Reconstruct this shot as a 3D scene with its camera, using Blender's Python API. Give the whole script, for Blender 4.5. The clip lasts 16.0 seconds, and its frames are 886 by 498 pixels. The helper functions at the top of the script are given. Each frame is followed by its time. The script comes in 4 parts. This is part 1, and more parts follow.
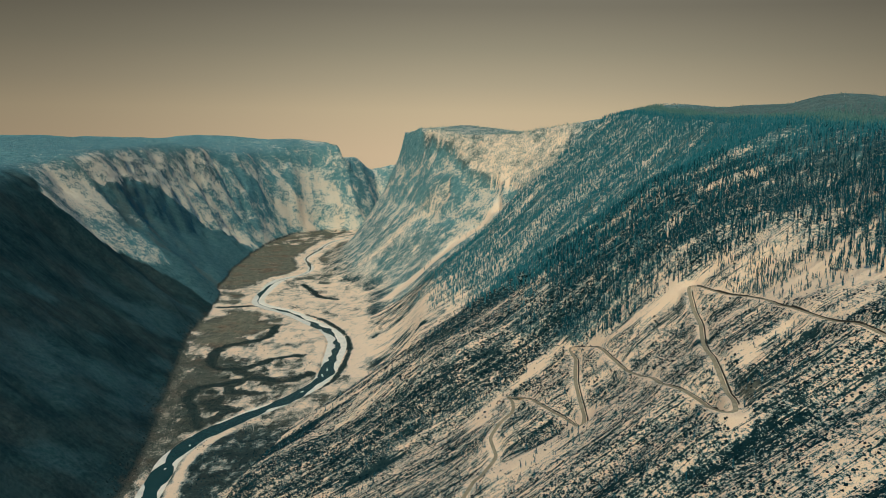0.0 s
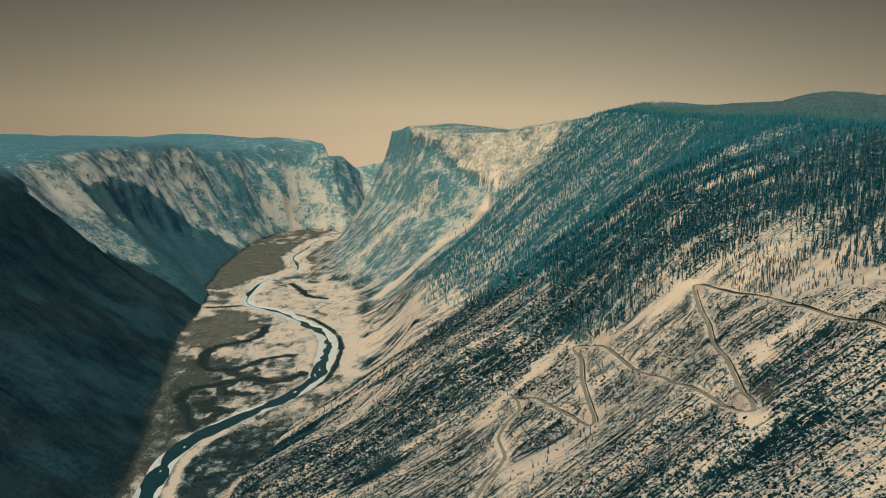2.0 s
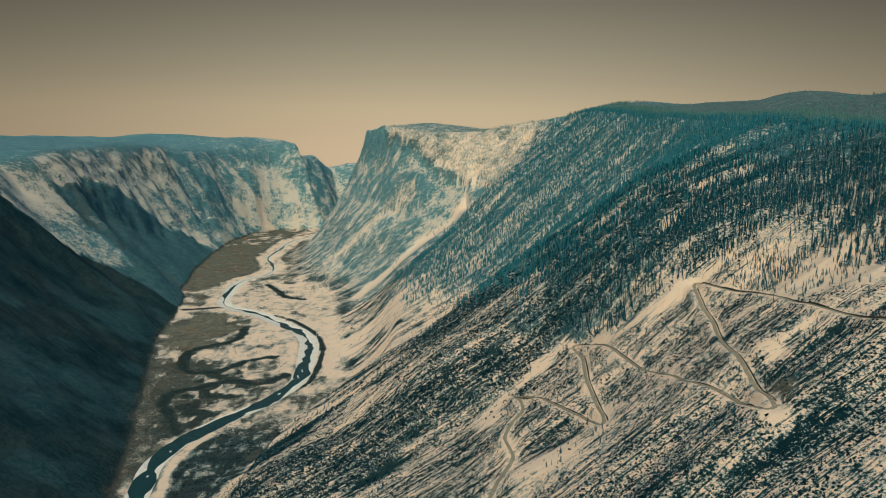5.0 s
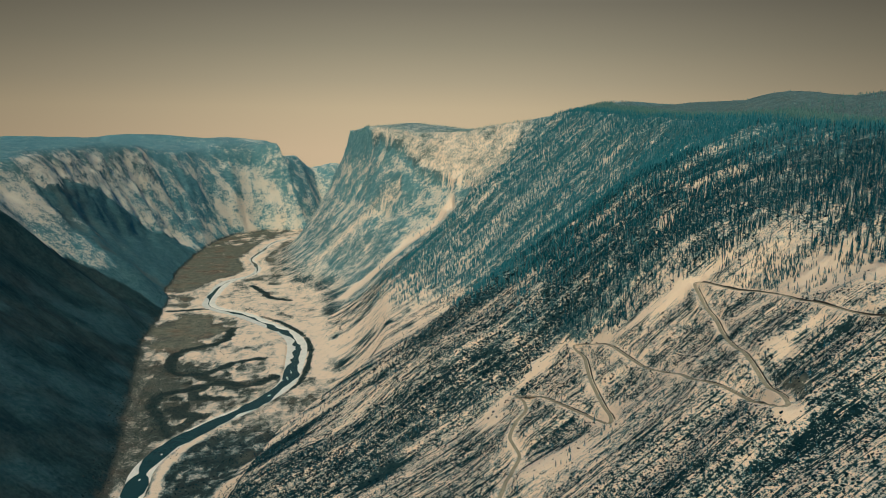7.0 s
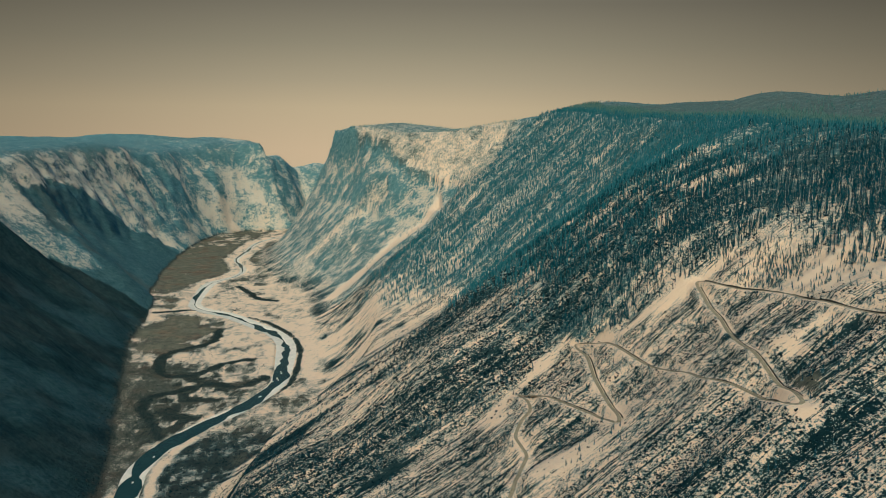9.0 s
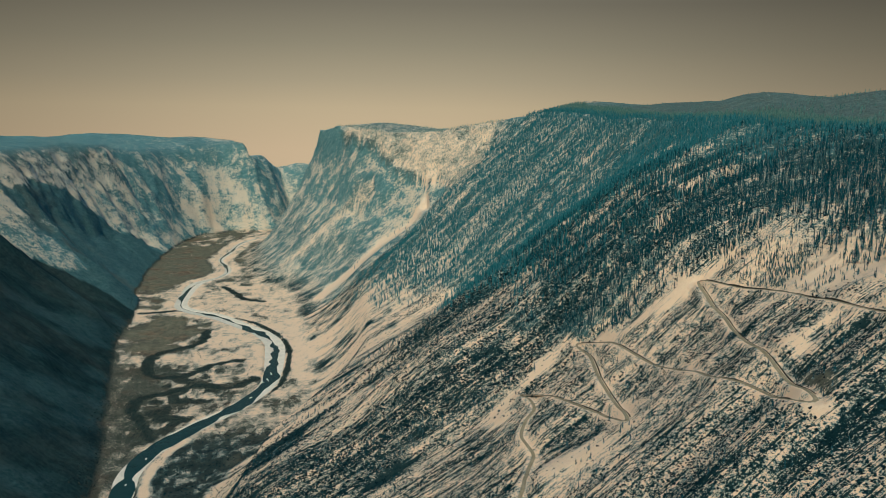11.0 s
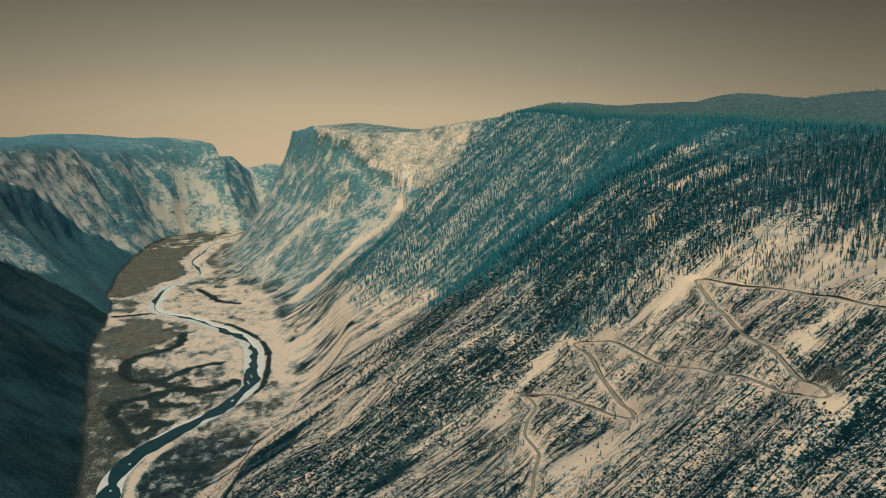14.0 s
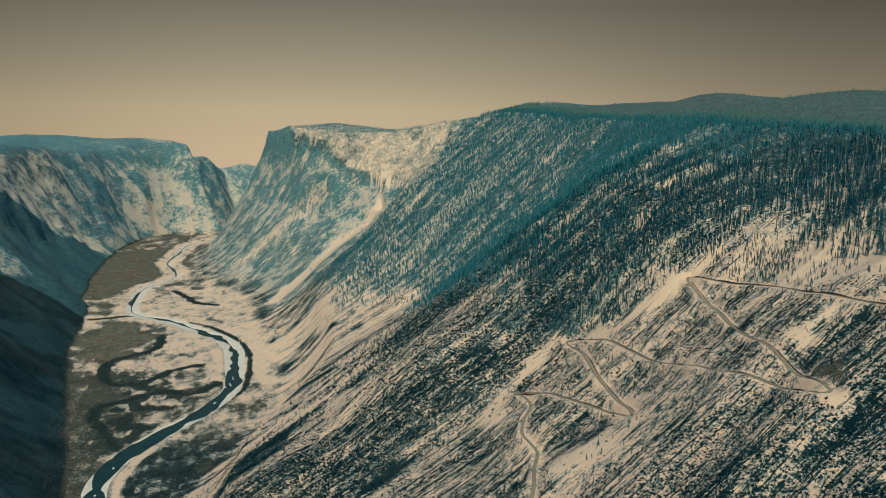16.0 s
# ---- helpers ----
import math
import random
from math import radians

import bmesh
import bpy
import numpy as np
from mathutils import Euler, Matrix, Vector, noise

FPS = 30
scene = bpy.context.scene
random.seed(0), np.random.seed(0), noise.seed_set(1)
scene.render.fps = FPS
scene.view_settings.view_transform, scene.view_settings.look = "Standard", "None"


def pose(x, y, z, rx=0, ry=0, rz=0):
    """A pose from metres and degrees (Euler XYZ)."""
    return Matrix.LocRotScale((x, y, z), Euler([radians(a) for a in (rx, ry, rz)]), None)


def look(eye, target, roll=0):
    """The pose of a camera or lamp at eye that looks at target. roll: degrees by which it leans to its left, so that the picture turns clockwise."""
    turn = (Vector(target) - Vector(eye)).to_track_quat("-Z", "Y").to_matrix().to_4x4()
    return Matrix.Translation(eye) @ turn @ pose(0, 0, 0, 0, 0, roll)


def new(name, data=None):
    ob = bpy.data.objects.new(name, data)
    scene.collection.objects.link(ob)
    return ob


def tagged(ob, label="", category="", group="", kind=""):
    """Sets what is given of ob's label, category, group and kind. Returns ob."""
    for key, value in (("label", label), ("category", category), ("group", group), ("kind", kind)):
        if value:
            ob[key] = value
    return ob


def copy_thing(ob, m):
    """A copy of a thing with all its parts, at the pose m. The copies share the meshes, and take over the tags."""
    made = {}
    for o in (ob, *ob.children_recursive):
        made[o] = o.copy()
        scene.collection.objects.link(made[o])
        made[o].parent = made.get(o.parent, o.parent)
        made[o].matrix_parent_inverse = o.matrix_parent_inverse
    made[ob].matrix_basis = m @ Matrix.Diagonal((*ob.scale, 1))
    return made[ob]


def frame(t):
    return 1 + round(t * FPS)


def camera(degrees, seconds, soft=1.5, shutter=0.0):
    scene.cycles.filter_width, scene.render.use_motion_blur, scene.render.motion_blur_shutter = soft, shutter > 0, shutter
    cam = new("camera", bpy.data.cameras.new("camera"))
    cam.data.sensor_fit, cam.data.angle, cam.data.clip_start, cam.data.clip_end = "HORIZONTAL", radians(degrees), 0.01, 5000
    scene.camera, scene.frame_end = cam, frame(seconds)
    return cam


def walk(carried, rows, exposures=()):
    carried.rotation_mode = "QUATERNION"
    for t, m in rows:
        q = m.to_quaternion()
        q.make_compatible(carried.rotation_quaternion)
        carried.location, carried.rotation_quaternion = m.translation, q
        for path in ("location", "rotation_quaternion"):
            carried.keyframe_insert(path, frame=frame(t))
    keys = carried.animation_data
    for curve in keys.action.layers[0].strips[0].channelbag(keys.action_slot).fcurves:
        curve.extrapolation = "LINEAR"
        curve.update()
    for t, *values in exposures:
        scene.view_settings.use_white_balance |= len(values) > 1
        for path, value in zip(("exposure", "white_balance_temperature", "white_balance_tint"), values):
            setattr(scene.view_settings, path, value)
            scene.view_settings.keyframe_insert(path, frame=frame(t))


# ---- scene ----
cam = camera(54.0, 16.0, soft=0.7)
PATH = [
    (0.0, pose(0.0, 0.0, 597.6, 81.0, -1.0, 0.158)),
    (0.5, pose(-5.91, 0.46, 598.25, 80.955, -0.95, -0.109)),
    (1.0, pose(-11.88, 0.87, 598.82, 80.917, -0.917, -0.407)),
    (1.5, pose(-17.88, 1.24, 599.31, 80.886, -0.895, -0.731)),
    (2.0, pose(-23.93, 1.59, 599.73, 80.862, -0.879, -1.075)),
    (2.5, pose(-30.01, 1.92, 600.08, 80.843, -0.865, -1.434)),
    (3.0, pose(-36.13, 2.23, 600.38, 80.831, -0.851, -1.805)),
    (3.5, pose(-42.28, 2.53, 600.63, 80.823, -0.837, -2.183)),
    (4.0, pose(-48.45, 2.84, 600.84, 80.82, -0.822, -2.565)),
    (4.5, pose(-54.66, 3.14, 601.0, 80.819, -0.807, -2.947)),
    (5.0, pose(-60.89, 3.46, 601.14, 80.821, -0.793, -3.327)),
    (5.5, pose(-67.14, 3.78, 601.24, 80.823, -0.782, -3.703)),
    (6.0, pose(-73.4, 4.13, 601.32, 80.826, -0.773, -4.074)),
    (6.5, pose(-79.68, 4.49, 601.37, 80.83, -0.769, -4.438)),
    (7.0, pose(-85.97, 4.88, 601.41, 80.833, -0.769, -4.795)),
    (7.5, pose(-92.27, 5.29, 601.43, 80.835, -0.775, -5.146)),
    (8.0, pose(-98.57, 5.74, 601.45, 80.837, -0.787, -5.491)),
    (8.5, pose(-104.88, 6.21, 601.45, 80.838, -0.804, -5.831)),
    (9.0, pose(-111.18, 6.72, 601.45, 80.839, -0.826, -6.168)),
    (9.5, pose(-117.48, 7.26, 601.44, 80.841, -0.851, -6.504)),
    (10.0, pose(-123.77, 7.84, 601.43, 80.843, -0.879, -6.841)),
    (10.5, pose(-130.05, 8.45, 601.41, 80.845, -0.906, -7.182)),
    (11.0, pose(-136.32, 9.09, 601.4, 80.85, -0.933, -7.53)),
    (11.5, pose(-142.57, 9.77, 601.38, 80.856, -0.956, -7.886)),
    (12.0, pose(-148.79, 10.48, 601.36, 80.864, -0.975, -8.255)),
    (12.5, pose(-155.0, 11.23, 601.34, 80.874, -0.986, -8.637)),
    (13.0, pose(-161.17, 12.0, 601.32, 80.887, -0.99, -9.036)),
    (13.5, pose(-167.31, 12.8, 601.29, 80.9, -0.985, -9.452)),
    (14.0, pose(-173.42, 13.62, 601.26, 80.913, -0.974, -9.887)),
    (14.5, pose(-179.49, 14.47, 601.22, 80.926, -0.956, -10.341)),
    (15.0, pose(-185.52, 15.33, 601.17, 80.935, -0.937, -10.813)),
    (15.5, pose(-191.51, 16.21, 601.11, 80.938, -0.92, -11.301)),
    (16.0, pose(-197.44, 17.09, 601.03, 80.932, -0.915, -11.801)),
]
walk(cam, PATH, ((0.0, -0.11, 6240, 4), (16.0, -0.21, 6240, 4)))

# ---- light: a hazy sun from behind the camera's left, under a thin veil of cloud ----
SUN_TO = Vector((-0.24, -0.64, 0.73)).normalized()
sun = new("sun", bpy.data.lights.new("sun", "SUN"))
sun.data.energy, sun.data.angle, sun.data.color = 3.6, radians(1.2), (0.90, 0.69, 0.435)
sun.matrix_world = look(SUN_TO * 100, (0, 0, 0))

world = bpy.data.worlds.new("sky")
scene.world = world
world.use_nodes = True
wn, wl = world.node_tree.nodes, world.node_tree.links
wn.clear()
sky = wn.new("ShaderNodeTexSky")
sky.sky_type, sky.sun_disc = "NISHITA", False
sky.sun_elevation = math.asin(SUN_TO.z)
sky.sun_rotation = math.atan2(SUN_TO.x, SUN_TO.y)
sky.air_density, sky.dust_density, sky.ozone_density = 1.0, 1.5, 2.0
gain = wn.new("ShaderNodeVectorMath")
gain.operation = "MULTIPLY"
gain.inputs[1].default_value = (0.008, 0.130, 0.172)
wl.new(sky.outputs[0], gain.inputs[0])
where = wn.new("ShaderNodeTexCoord")
split = wn.new("ShaderNodeSeparateXYZ")
wl.new(where.outputs["Generated"], split.inputs[0])
haze = wn.new("ShaderNodeValToRGB")
rise = wn.new("ShaderNodeMapRange")
rise.inputs[1].default_value, rise.inputs[2].default_value = -0.1, 0.4
wl.new(split.outputs[2], rise.inputs[0])
wl.new(rise.outputs[0], haze.inputs[0])
stops = ((0.10, (0.575, 0.415, 0.265)), (0.20, (0.498, 0.380, 0.242)), (0.26, (0.384, 0.309, 0.207)), (0.34, (0.271, 0.229, 0.160)),
         (0.43, (0.179, 0.154, 0.114)), (0.6, (0.14, 0.135, 0.115)))
while len(haze.color_ramp.elements) < len(stops):
    haze.color_ramp.elements.new(0.5)
for el, (at, c) in zip(haze.color_ramp.elements, stops):
    el.position, el.color = at, (*c, 1)
veil = wn.new("ShaderNodeMapRange")
veil.inputs[1].default_value, veil.inputs[2].default_value = 0.27, 0.55
wl.new(split.outputs[2], veil.inputs[0])
both = wn.new("ShaderNodeMixRGB")
wl.new(veil.outputs[0], both.inputs[0])
wl.new(haze.outputs[0], both.inputs[1])
wl.new(gain.outputs[0], both.inputs[2])
# the sky fades to both sides to stand in for lens vignetting
def sky_math(op, a, b):
    n = wn.new("ShaderNodeMath")
    n.operation = op
    for socket, v in zip(n.inputs, (a, b)):
        if isinstance(v, bpy.types.NodeSocket):
            wl.new(v, socket)
        else:
            socket.default_value = v
    return n.outputs[0]


bearing = sky_math("ARCTAN2", split.outputs[0], split.outputs[1])
vignette = wn.new("ShaderNodeMapRange")
vignette.interpolation_type = "SMOOTHSTEP"
vignette.inputs[1].default_value, vignette.inputs[2].default_value = 0.02, 0.64
vignette.inputs[3].default_value, vignette.inputs[4].default_value = 1.22, 0.64
wl.new(sky_math("ABSOLUTE", sky_math("SUBTRACT", bearing, 0.08), 0.0), vignette.inputs[0])
bg = wn.new("ShaderNodeBackground")
wl.new(both.outputs[0], bg.inputs[0])
wl.new(vignette.outputs[0], bg.inputs[1])
wout = wn.new("ShaderNodeOutputWorld")
wl.new(bg.outputs[0], wout.inputs[0])


# ---- materials ----
class Nodes:
    """A small helper to write node materials."""

    def __init__(self, name):
        self.mat = bpy.data.materials.new(name)
        self.mat.use_nodes = True
        self.t = self.mat.node_tree
        self.t.nodes.clear()
        self.out = self.t.nodes.new("ShaderNodeOutputMaterial")
        self.bsdf = self.t.nodes.new("ShaderNodeBsdfPrincipled")
        self.t.links.new(self.bsdf.outputs[0], self.out.inputs[0])
        self.bsdf.inputs["Specular IOR Level"].default_value = 0.0

    def put(self, socket, value):
        if isinstance(value, bpy.types.NodeSocket):
            self.t.links.new(value, socket)
        else:
            socket.default_value = value

    def attr(self, name):
        n = self.t.nodes.new("ShaderNodeAttribute")
        n.attribute_name = name
        return n.outputs["Fac"]

    def coords(self, scale=(1, 1, 1), turn=(0, 0, 0)):
        c = self.t.nodes.new("ShaderNodeTexCoord")
        m = self.t.nodes.new("ShaderNodeMapping")
        m.inputs["Scale"].default_value = scale
        m.inputs["Rotation"].default_value = turn
        self.t.links.new(c.outputs["Object"], m.inputs[0])
        return m.outputs[0]

    def mapped(self, vec, scale):
        n = self.t.nodes.new("ShaderNodeVectorMath")
        n.operation = "MULTIPLY"
        self.t.links.new(vec, n.inputs[0])
        n.inputs[1].default_value = scale
        return n.outputs[0]

    def noise(self, vec, scale, detail=3.0, rough=0.55, warp=0.0):
        n = self.t.nodes.new("ShaderNodeTexNoise")
        self.t.links.new(vec, n.inputs["Vector"])
        n.inputs["Scale"].default_value, n.inputs["Detail"].default_value = scale, detail
        n.inputs["Roughness"].default_value, n.inputs["Distortion"].default_value = rough, warp
        return n.outputs["Fac"]

    def math(self, op, a, b=0.0, c=0.0):
        n = self.t.nodes.new("ShaderNodeMath")
        n.operation = op
        for s, v in zip(n.inputs, (a, b, c)):
            self.put(s, v)
        return n.outputs[0]

    def range(self, v, a, b, lo=0.0, hi=1.0):
        n = self.t.nodes.new("ShaderNodeMapRange")
        n.interpolation_type = "SMOOTHSTEP"
        for s, val in zip(n.inputs, (v, a, b, lo, hi)):
            self.put(s, val)
        return n.outputs[0]

    def mix(self, f, a, b):
        n = self.t.nodes.new("ShaderNodeMixRGB")
        for s, v in zip(n.inputs, (f, a, b)):
            self.put(s, (*v, 1) if isinstance(v, tuple) and len(v) == 3 else v)
        return n.outputs[0]

    def bump(self, height, distance, strength=0.6):
        n = self.t.nodes.new("ShaderNodeBump")
        n.inputs["Strength"].default_value, n.inputs["Distance"].default_value = strength, distance
        self.t.links.new(height, n.inputs["Height"])
        self.t.links.new(n.outputs[0], self.bsdf.inputs["Normal"])

    def done(self, color, rough=0.9):
        self.put(self.bsdf.inputs["Base Color"], color)
        self.put(self.bsdf.inputs["Roughness"], rough)
        return self.mat


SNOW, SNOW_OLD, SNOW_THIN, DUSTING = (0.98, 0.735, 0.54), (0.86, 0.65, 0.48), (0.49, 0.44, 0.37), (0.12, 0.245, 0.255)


def land_material():
    m = Nodes("snowy_ground")
    snow, wood, brown, rock = m.attr("snow"), m.attr("wood"), m.attr("brown"), m.attr("rock")
    lay = m.t.nodes.new("ShaderNodeAttribute")
    lay.attribute_name = "lay"
    plain, fall = m.coords(), lay.outputs["Vector"]

    def around(n, k, *by):
        n = m.math("MULTIPLY", m.math("SUBTRACT", n, 0.5), k)
        for b in by:
            n = m.math("MULTIPLY", n, b)
        return n

    # noise that runs down the slope, and noise that has no direction
    streak = m.noise(m.mapped(fall, (1, 0.14, 1)), 0.060, 6, 0.68, 0.2)
    streak2 = m.noise(m.mapped(fall, (1, 0.22, 1)), 0.17, 4, 0.7, 0.2)
    lines = m.noise(m.mapped(fall, (1, 0.05, 1)), 0.10, 4, 0.6, 0.4)
    lines = m.range(m.math("ABSOLUTE", m.math("SUBTRACT", lines, 0.5)), 0.0, 0.030, 1.0, 0.0)
    patch = m.noise(plain, 0.018, 4, 0.6)
    clod = m.noise(plain, 0.12, 5, 0.68)
    fleck = m.noise(plain, 0.40, 3, 0.62)
    speck = m.noise(plain, 0.85, 3, 0.7)
    fine = m.math("SUBTRACT", 1.0, m.math("MULTIPLY", m.attr("soft"), 0.8))
    calm = m.attr("calm")
    s = m.math("SUBTRACT", snow, m.math("MULTIPLY", m.math("MULTIPLY", lines, 0.42), calm))
    for n, k in ((streak, 0.9), (streak2, 1.1)):
        s = m.math("ADD", s, around(n, k, calm))
    for n, k in ((clod, 1.05), (fleck, 1.4), (speck, 1.3)):
        s = m.math("ADD", s, around(n, k, fine))
    # crags: broken strata that dip across the face, blocks and chips
    crag = m.noise(plain, 0.036, 6, 0.74)
    strata = m.noise(m.mapped(m.coords((1, 1, 1), (0.5, 0.35, 0.2)), (0.7, 0.7, 2.4)), 0.050, 6, 0.74, 0.6)
    chip = m.noise(plain, 0.15, 5, 0.85)
    for n, k in ((crag, 1.7), (strata, 2.1), (chip, 2.8)):
        s = m.math("ADD", s, around(n, k, rock))
    s = m.math("ADD", s, around(patch, 0.7))
    grain = m.range(m.math("ADD", m.math("MULTIPLY", m.math("ADD", clod, patch), 0.36), m.math("MULTIPLY", streak, 0.28)), 0.38, 0.62)
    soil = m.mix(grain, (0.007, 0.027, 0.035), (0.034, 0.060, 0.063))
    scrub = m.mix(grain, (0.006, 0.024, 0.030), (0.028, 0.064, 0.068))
    # stone, with its dust and snow, is paled towards teal to paint distance haze
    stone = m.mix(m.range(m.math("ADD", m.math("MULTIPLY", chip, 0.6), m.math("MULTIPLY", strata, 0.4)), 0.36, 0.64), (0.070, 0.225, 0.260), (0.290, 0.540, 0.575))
    tuft = m.range(m.math("ADD", m.math("MULTIPLY", m.noise(plain, 0.05, 5, 0.7), 0.5), m.math("MULTIPLY", fleck, 0.5)), 0.36, 0.64)
    rusty = m.range(m.noise(plain, 0.013, 4, 0.6), 0.45, 0.72)
    grass = m.mix(tuft, m.mix(rusty, (0.105, 0.110, 0.086), (0.120, 0.082, 0.058)), m.mix(rusty, (0.250, 0.236, 0.178), (0.270, 0.200, 0.140)))
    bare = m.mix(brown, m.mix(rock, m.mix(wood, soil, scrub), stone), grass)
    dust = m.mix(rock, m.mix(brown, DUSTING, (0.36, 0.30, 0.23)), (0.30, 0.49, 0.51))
    deep = m.range(m.math("ADD", s, around(m.noise(plain, 0.06, 3), 0.5)), 0.55, 0.76)
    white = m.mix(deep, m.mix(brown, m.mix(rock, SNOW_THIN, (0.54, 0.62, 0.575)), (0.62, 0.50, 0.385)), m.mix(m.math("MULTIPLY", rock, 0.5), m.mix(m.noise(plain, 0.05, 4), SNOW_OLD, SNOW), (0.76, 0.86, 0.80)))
    thin, thick = m.range(s, 0.41, 0.44), m.range(s, 0.475, 0.515)
    relief = m.math("ADD", m.math("ADD", speck, m.math("MULTIPLY", streak2, 1.5)), m.math("MULTIPLY", clod, 2.5))
    cliffs = m.math("MULTIPLY", m.math("ADD", m.math("ADD", m.math("MULTIPLY", crag, 8.0), m.math("MULTIPLY", strata, 9.0)), m.math("MULTIPLY", chip, 5.0)), rock)
    m.bump(m.math("ADD", relief, cliffs), 1.6, 0.9)
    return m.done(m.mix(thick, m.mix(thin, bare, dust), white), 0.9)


def plain_material(name, dark, light, scale, rough=0.9, bump=0.0, spread=0.0):
    """Two tones of noise at two scales; spread: how much whole pieces differ."""
    m = Nodes(name)
    c = m.coords()
    n = m.math("ADD", m.math("MULTIPLY", m.noise(c, scale, 4, 0.65), 0.65), m.math("MULTIPLY", m.noise(c, scale * 9, 3), 0.35))
    if spread:
        g = m.t.nodes.new("ShaderNodeNewGeometry")
        n = m.math("ADD", n, m.math("MULTIPLY", m.math("SUBTRACT", g.outputs["Random Per Island"], 0.5), spread))
    if bump:
        m.bump(n, bump)
    return m.done(m.mix(m.range(n, 0.3, 0.7), dark, light), rough)


def tree_material(name, dark, light, frost):
    """Needles, with snow lying where they face up."""
    m = Nodes(name)
    g = m.t.nodes.new("ShaderNodeNewGeometry")
    split = m.t.nodes.new("ShaderNodeSeparateXYZ")
    m.t.links.new(g.outputs["Normal"], split.inputs[0])
    c = m.coords()
    n = m.noise(c, 0.9, 3, 0.7)
    tone = m.mix(g.outputs["Random Per Island"], dark, light)
    lie = m.math("ADD", split.outputs[2], m.math("MULTIPLY", m.math("SUBTRACT", n, 0.5), 1.6))
    return m.done(m.mix(m.range(lie, 0.92 - frost, 1.05 - frost), tone, (0.42, 0.50, 0.47)), 0.85)


M_LAND = land_material()
M_ROAD = plain_material("packed_gravel", (0.20, 0.17, 0.12), (0.38, 0.32, 0.23), 0.25, 0.9, 0.2)
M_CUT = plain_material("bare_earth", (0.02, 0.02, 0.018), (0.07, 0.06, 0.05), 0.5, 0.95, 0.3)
M_ICE = plain_material("river_ice", (0.62, 0.58, 0.51), (0.86, 0.77, 0.66), 0.05, 0.6, 0.1)
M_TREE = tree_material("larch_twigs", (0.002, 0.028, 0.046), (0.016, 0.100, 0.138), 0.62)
# paler teal copy of the larch twigs, with distance haze mixed into its colour
M_HAZED = tree_material("hazed_larch_twigs", (0.010, 0.110, 0.148), (0.052, 0.215, 0.265), 0.58)
# plateau conifers: frosted, and lightened in colour for haze
M_FROST_HAZE = tree_material("frosted_hazed_conifers", (0.055, 0.150, 0.150), (0.135, 0.250, 0.235), 0.36)
M_PALE = tree_material("snow_dusted_conifers", (0.150, 0.255, 0.250), (0.290, 0.400, 0.370), 0.5)
M_SHRUB = plain_material("bare_shrubs", (0.003, 0.014, 0.021), (0.013, 0.042, 0.056), 0.2, 0.95, 0, 0.8)
M_BRUSH = plain_material("leafless_willow", (0.010, 0.026, 0.030), (0.036, 0.050, 0.048), 0.2, 0.95, 0, 0.8)


def water_material():
    m = Nodes("cold_river_water")
    c = m.coords((1, 1, 1))
    m.bump(m.noise(c, 0.35, 4, 0.6), 0.15, 0.4)
    m.bsdf.inputs["Specular IOR Level"].default_value = 0.12
    return m.done(m.mix(m.noise(c, 0.03, 3), (0.008, 0.032, 0.030), (0.018, 0.050, 0.046)), 0.25)


M_WATER = water_material()
M_ROCK = plain_material("snow_dusted_rock", (0.16, 0.17, 0.15), (0.55, 0.48, 0.39), 0.12, 0.95, 0.8)


# ---- the shape of the land: a deep valley between two plateaus, river level at z = 0 ----
_perm = np.random.RandomState(7).permutation(4096)
_vals = np.random.RandomState(8).uniform(-1, 1, 4096)


def vnoise(u, v, seed=0):
    """Smooth value noise of numpy arrays, about -1 to 1."""
    iu, iv = np.floor(u).astype(np.int64), np.floor(v).astype(np.int64)
    fu, fv = u - iu, v - iv
    fu, fv = fu * fu * fu * (fu * (6 * fu - 15) + 10), fv * fv * fv * (fv * (6 * fv - 15) + 10)

    def lat(a, b):
        return _vals[_perm[(_perm[(a + 57 * seed) & 4095] + b) & 4095]]

    return ((lat(iu, iv) * (1 - fu) + lat(iu + 1, iv) * fu) * (1 - fv)
            + (lat(iu, iv + 1) * (1 - fu) + lat(iu + 1, iv + 1) * fu) * fv)


def fbm(u, v, octaves=4, seed=0):
    total, amp, norm = 0, 1.0, 0.0
    for k in range(octaves):
        total = total + amp * vnoise(u * 2 ** k + 13.7 * k, v * 2 ** k + 5.1 * k, seed + k)
        norm += amp
        amp *= 0.5
    return total / norm


def ramp(a, b, v):
    s = np.clip((v - a) / (b - a), 0, 1)
    return s * s * (3 - 2 * s)


def glide(y, ys, vs, soft=60):
    """Piecewise values along the valley, with rounded corners."""
    return sum(np.interp(y + o * soft, ys, vs) for o in (-1.5, -0.75, 0, 0.75, 1.5)) / 5


# cross-sections of the east wall: where it reaches each height, along the valley
EAST_Y = (-1500, 300, 620, 900, 1080, 1240, 1420, 1700, 1960, 2350, 2620, 2750, 2900, 3000, 3250, 3470, 3700, 3950, 4400, 5000)
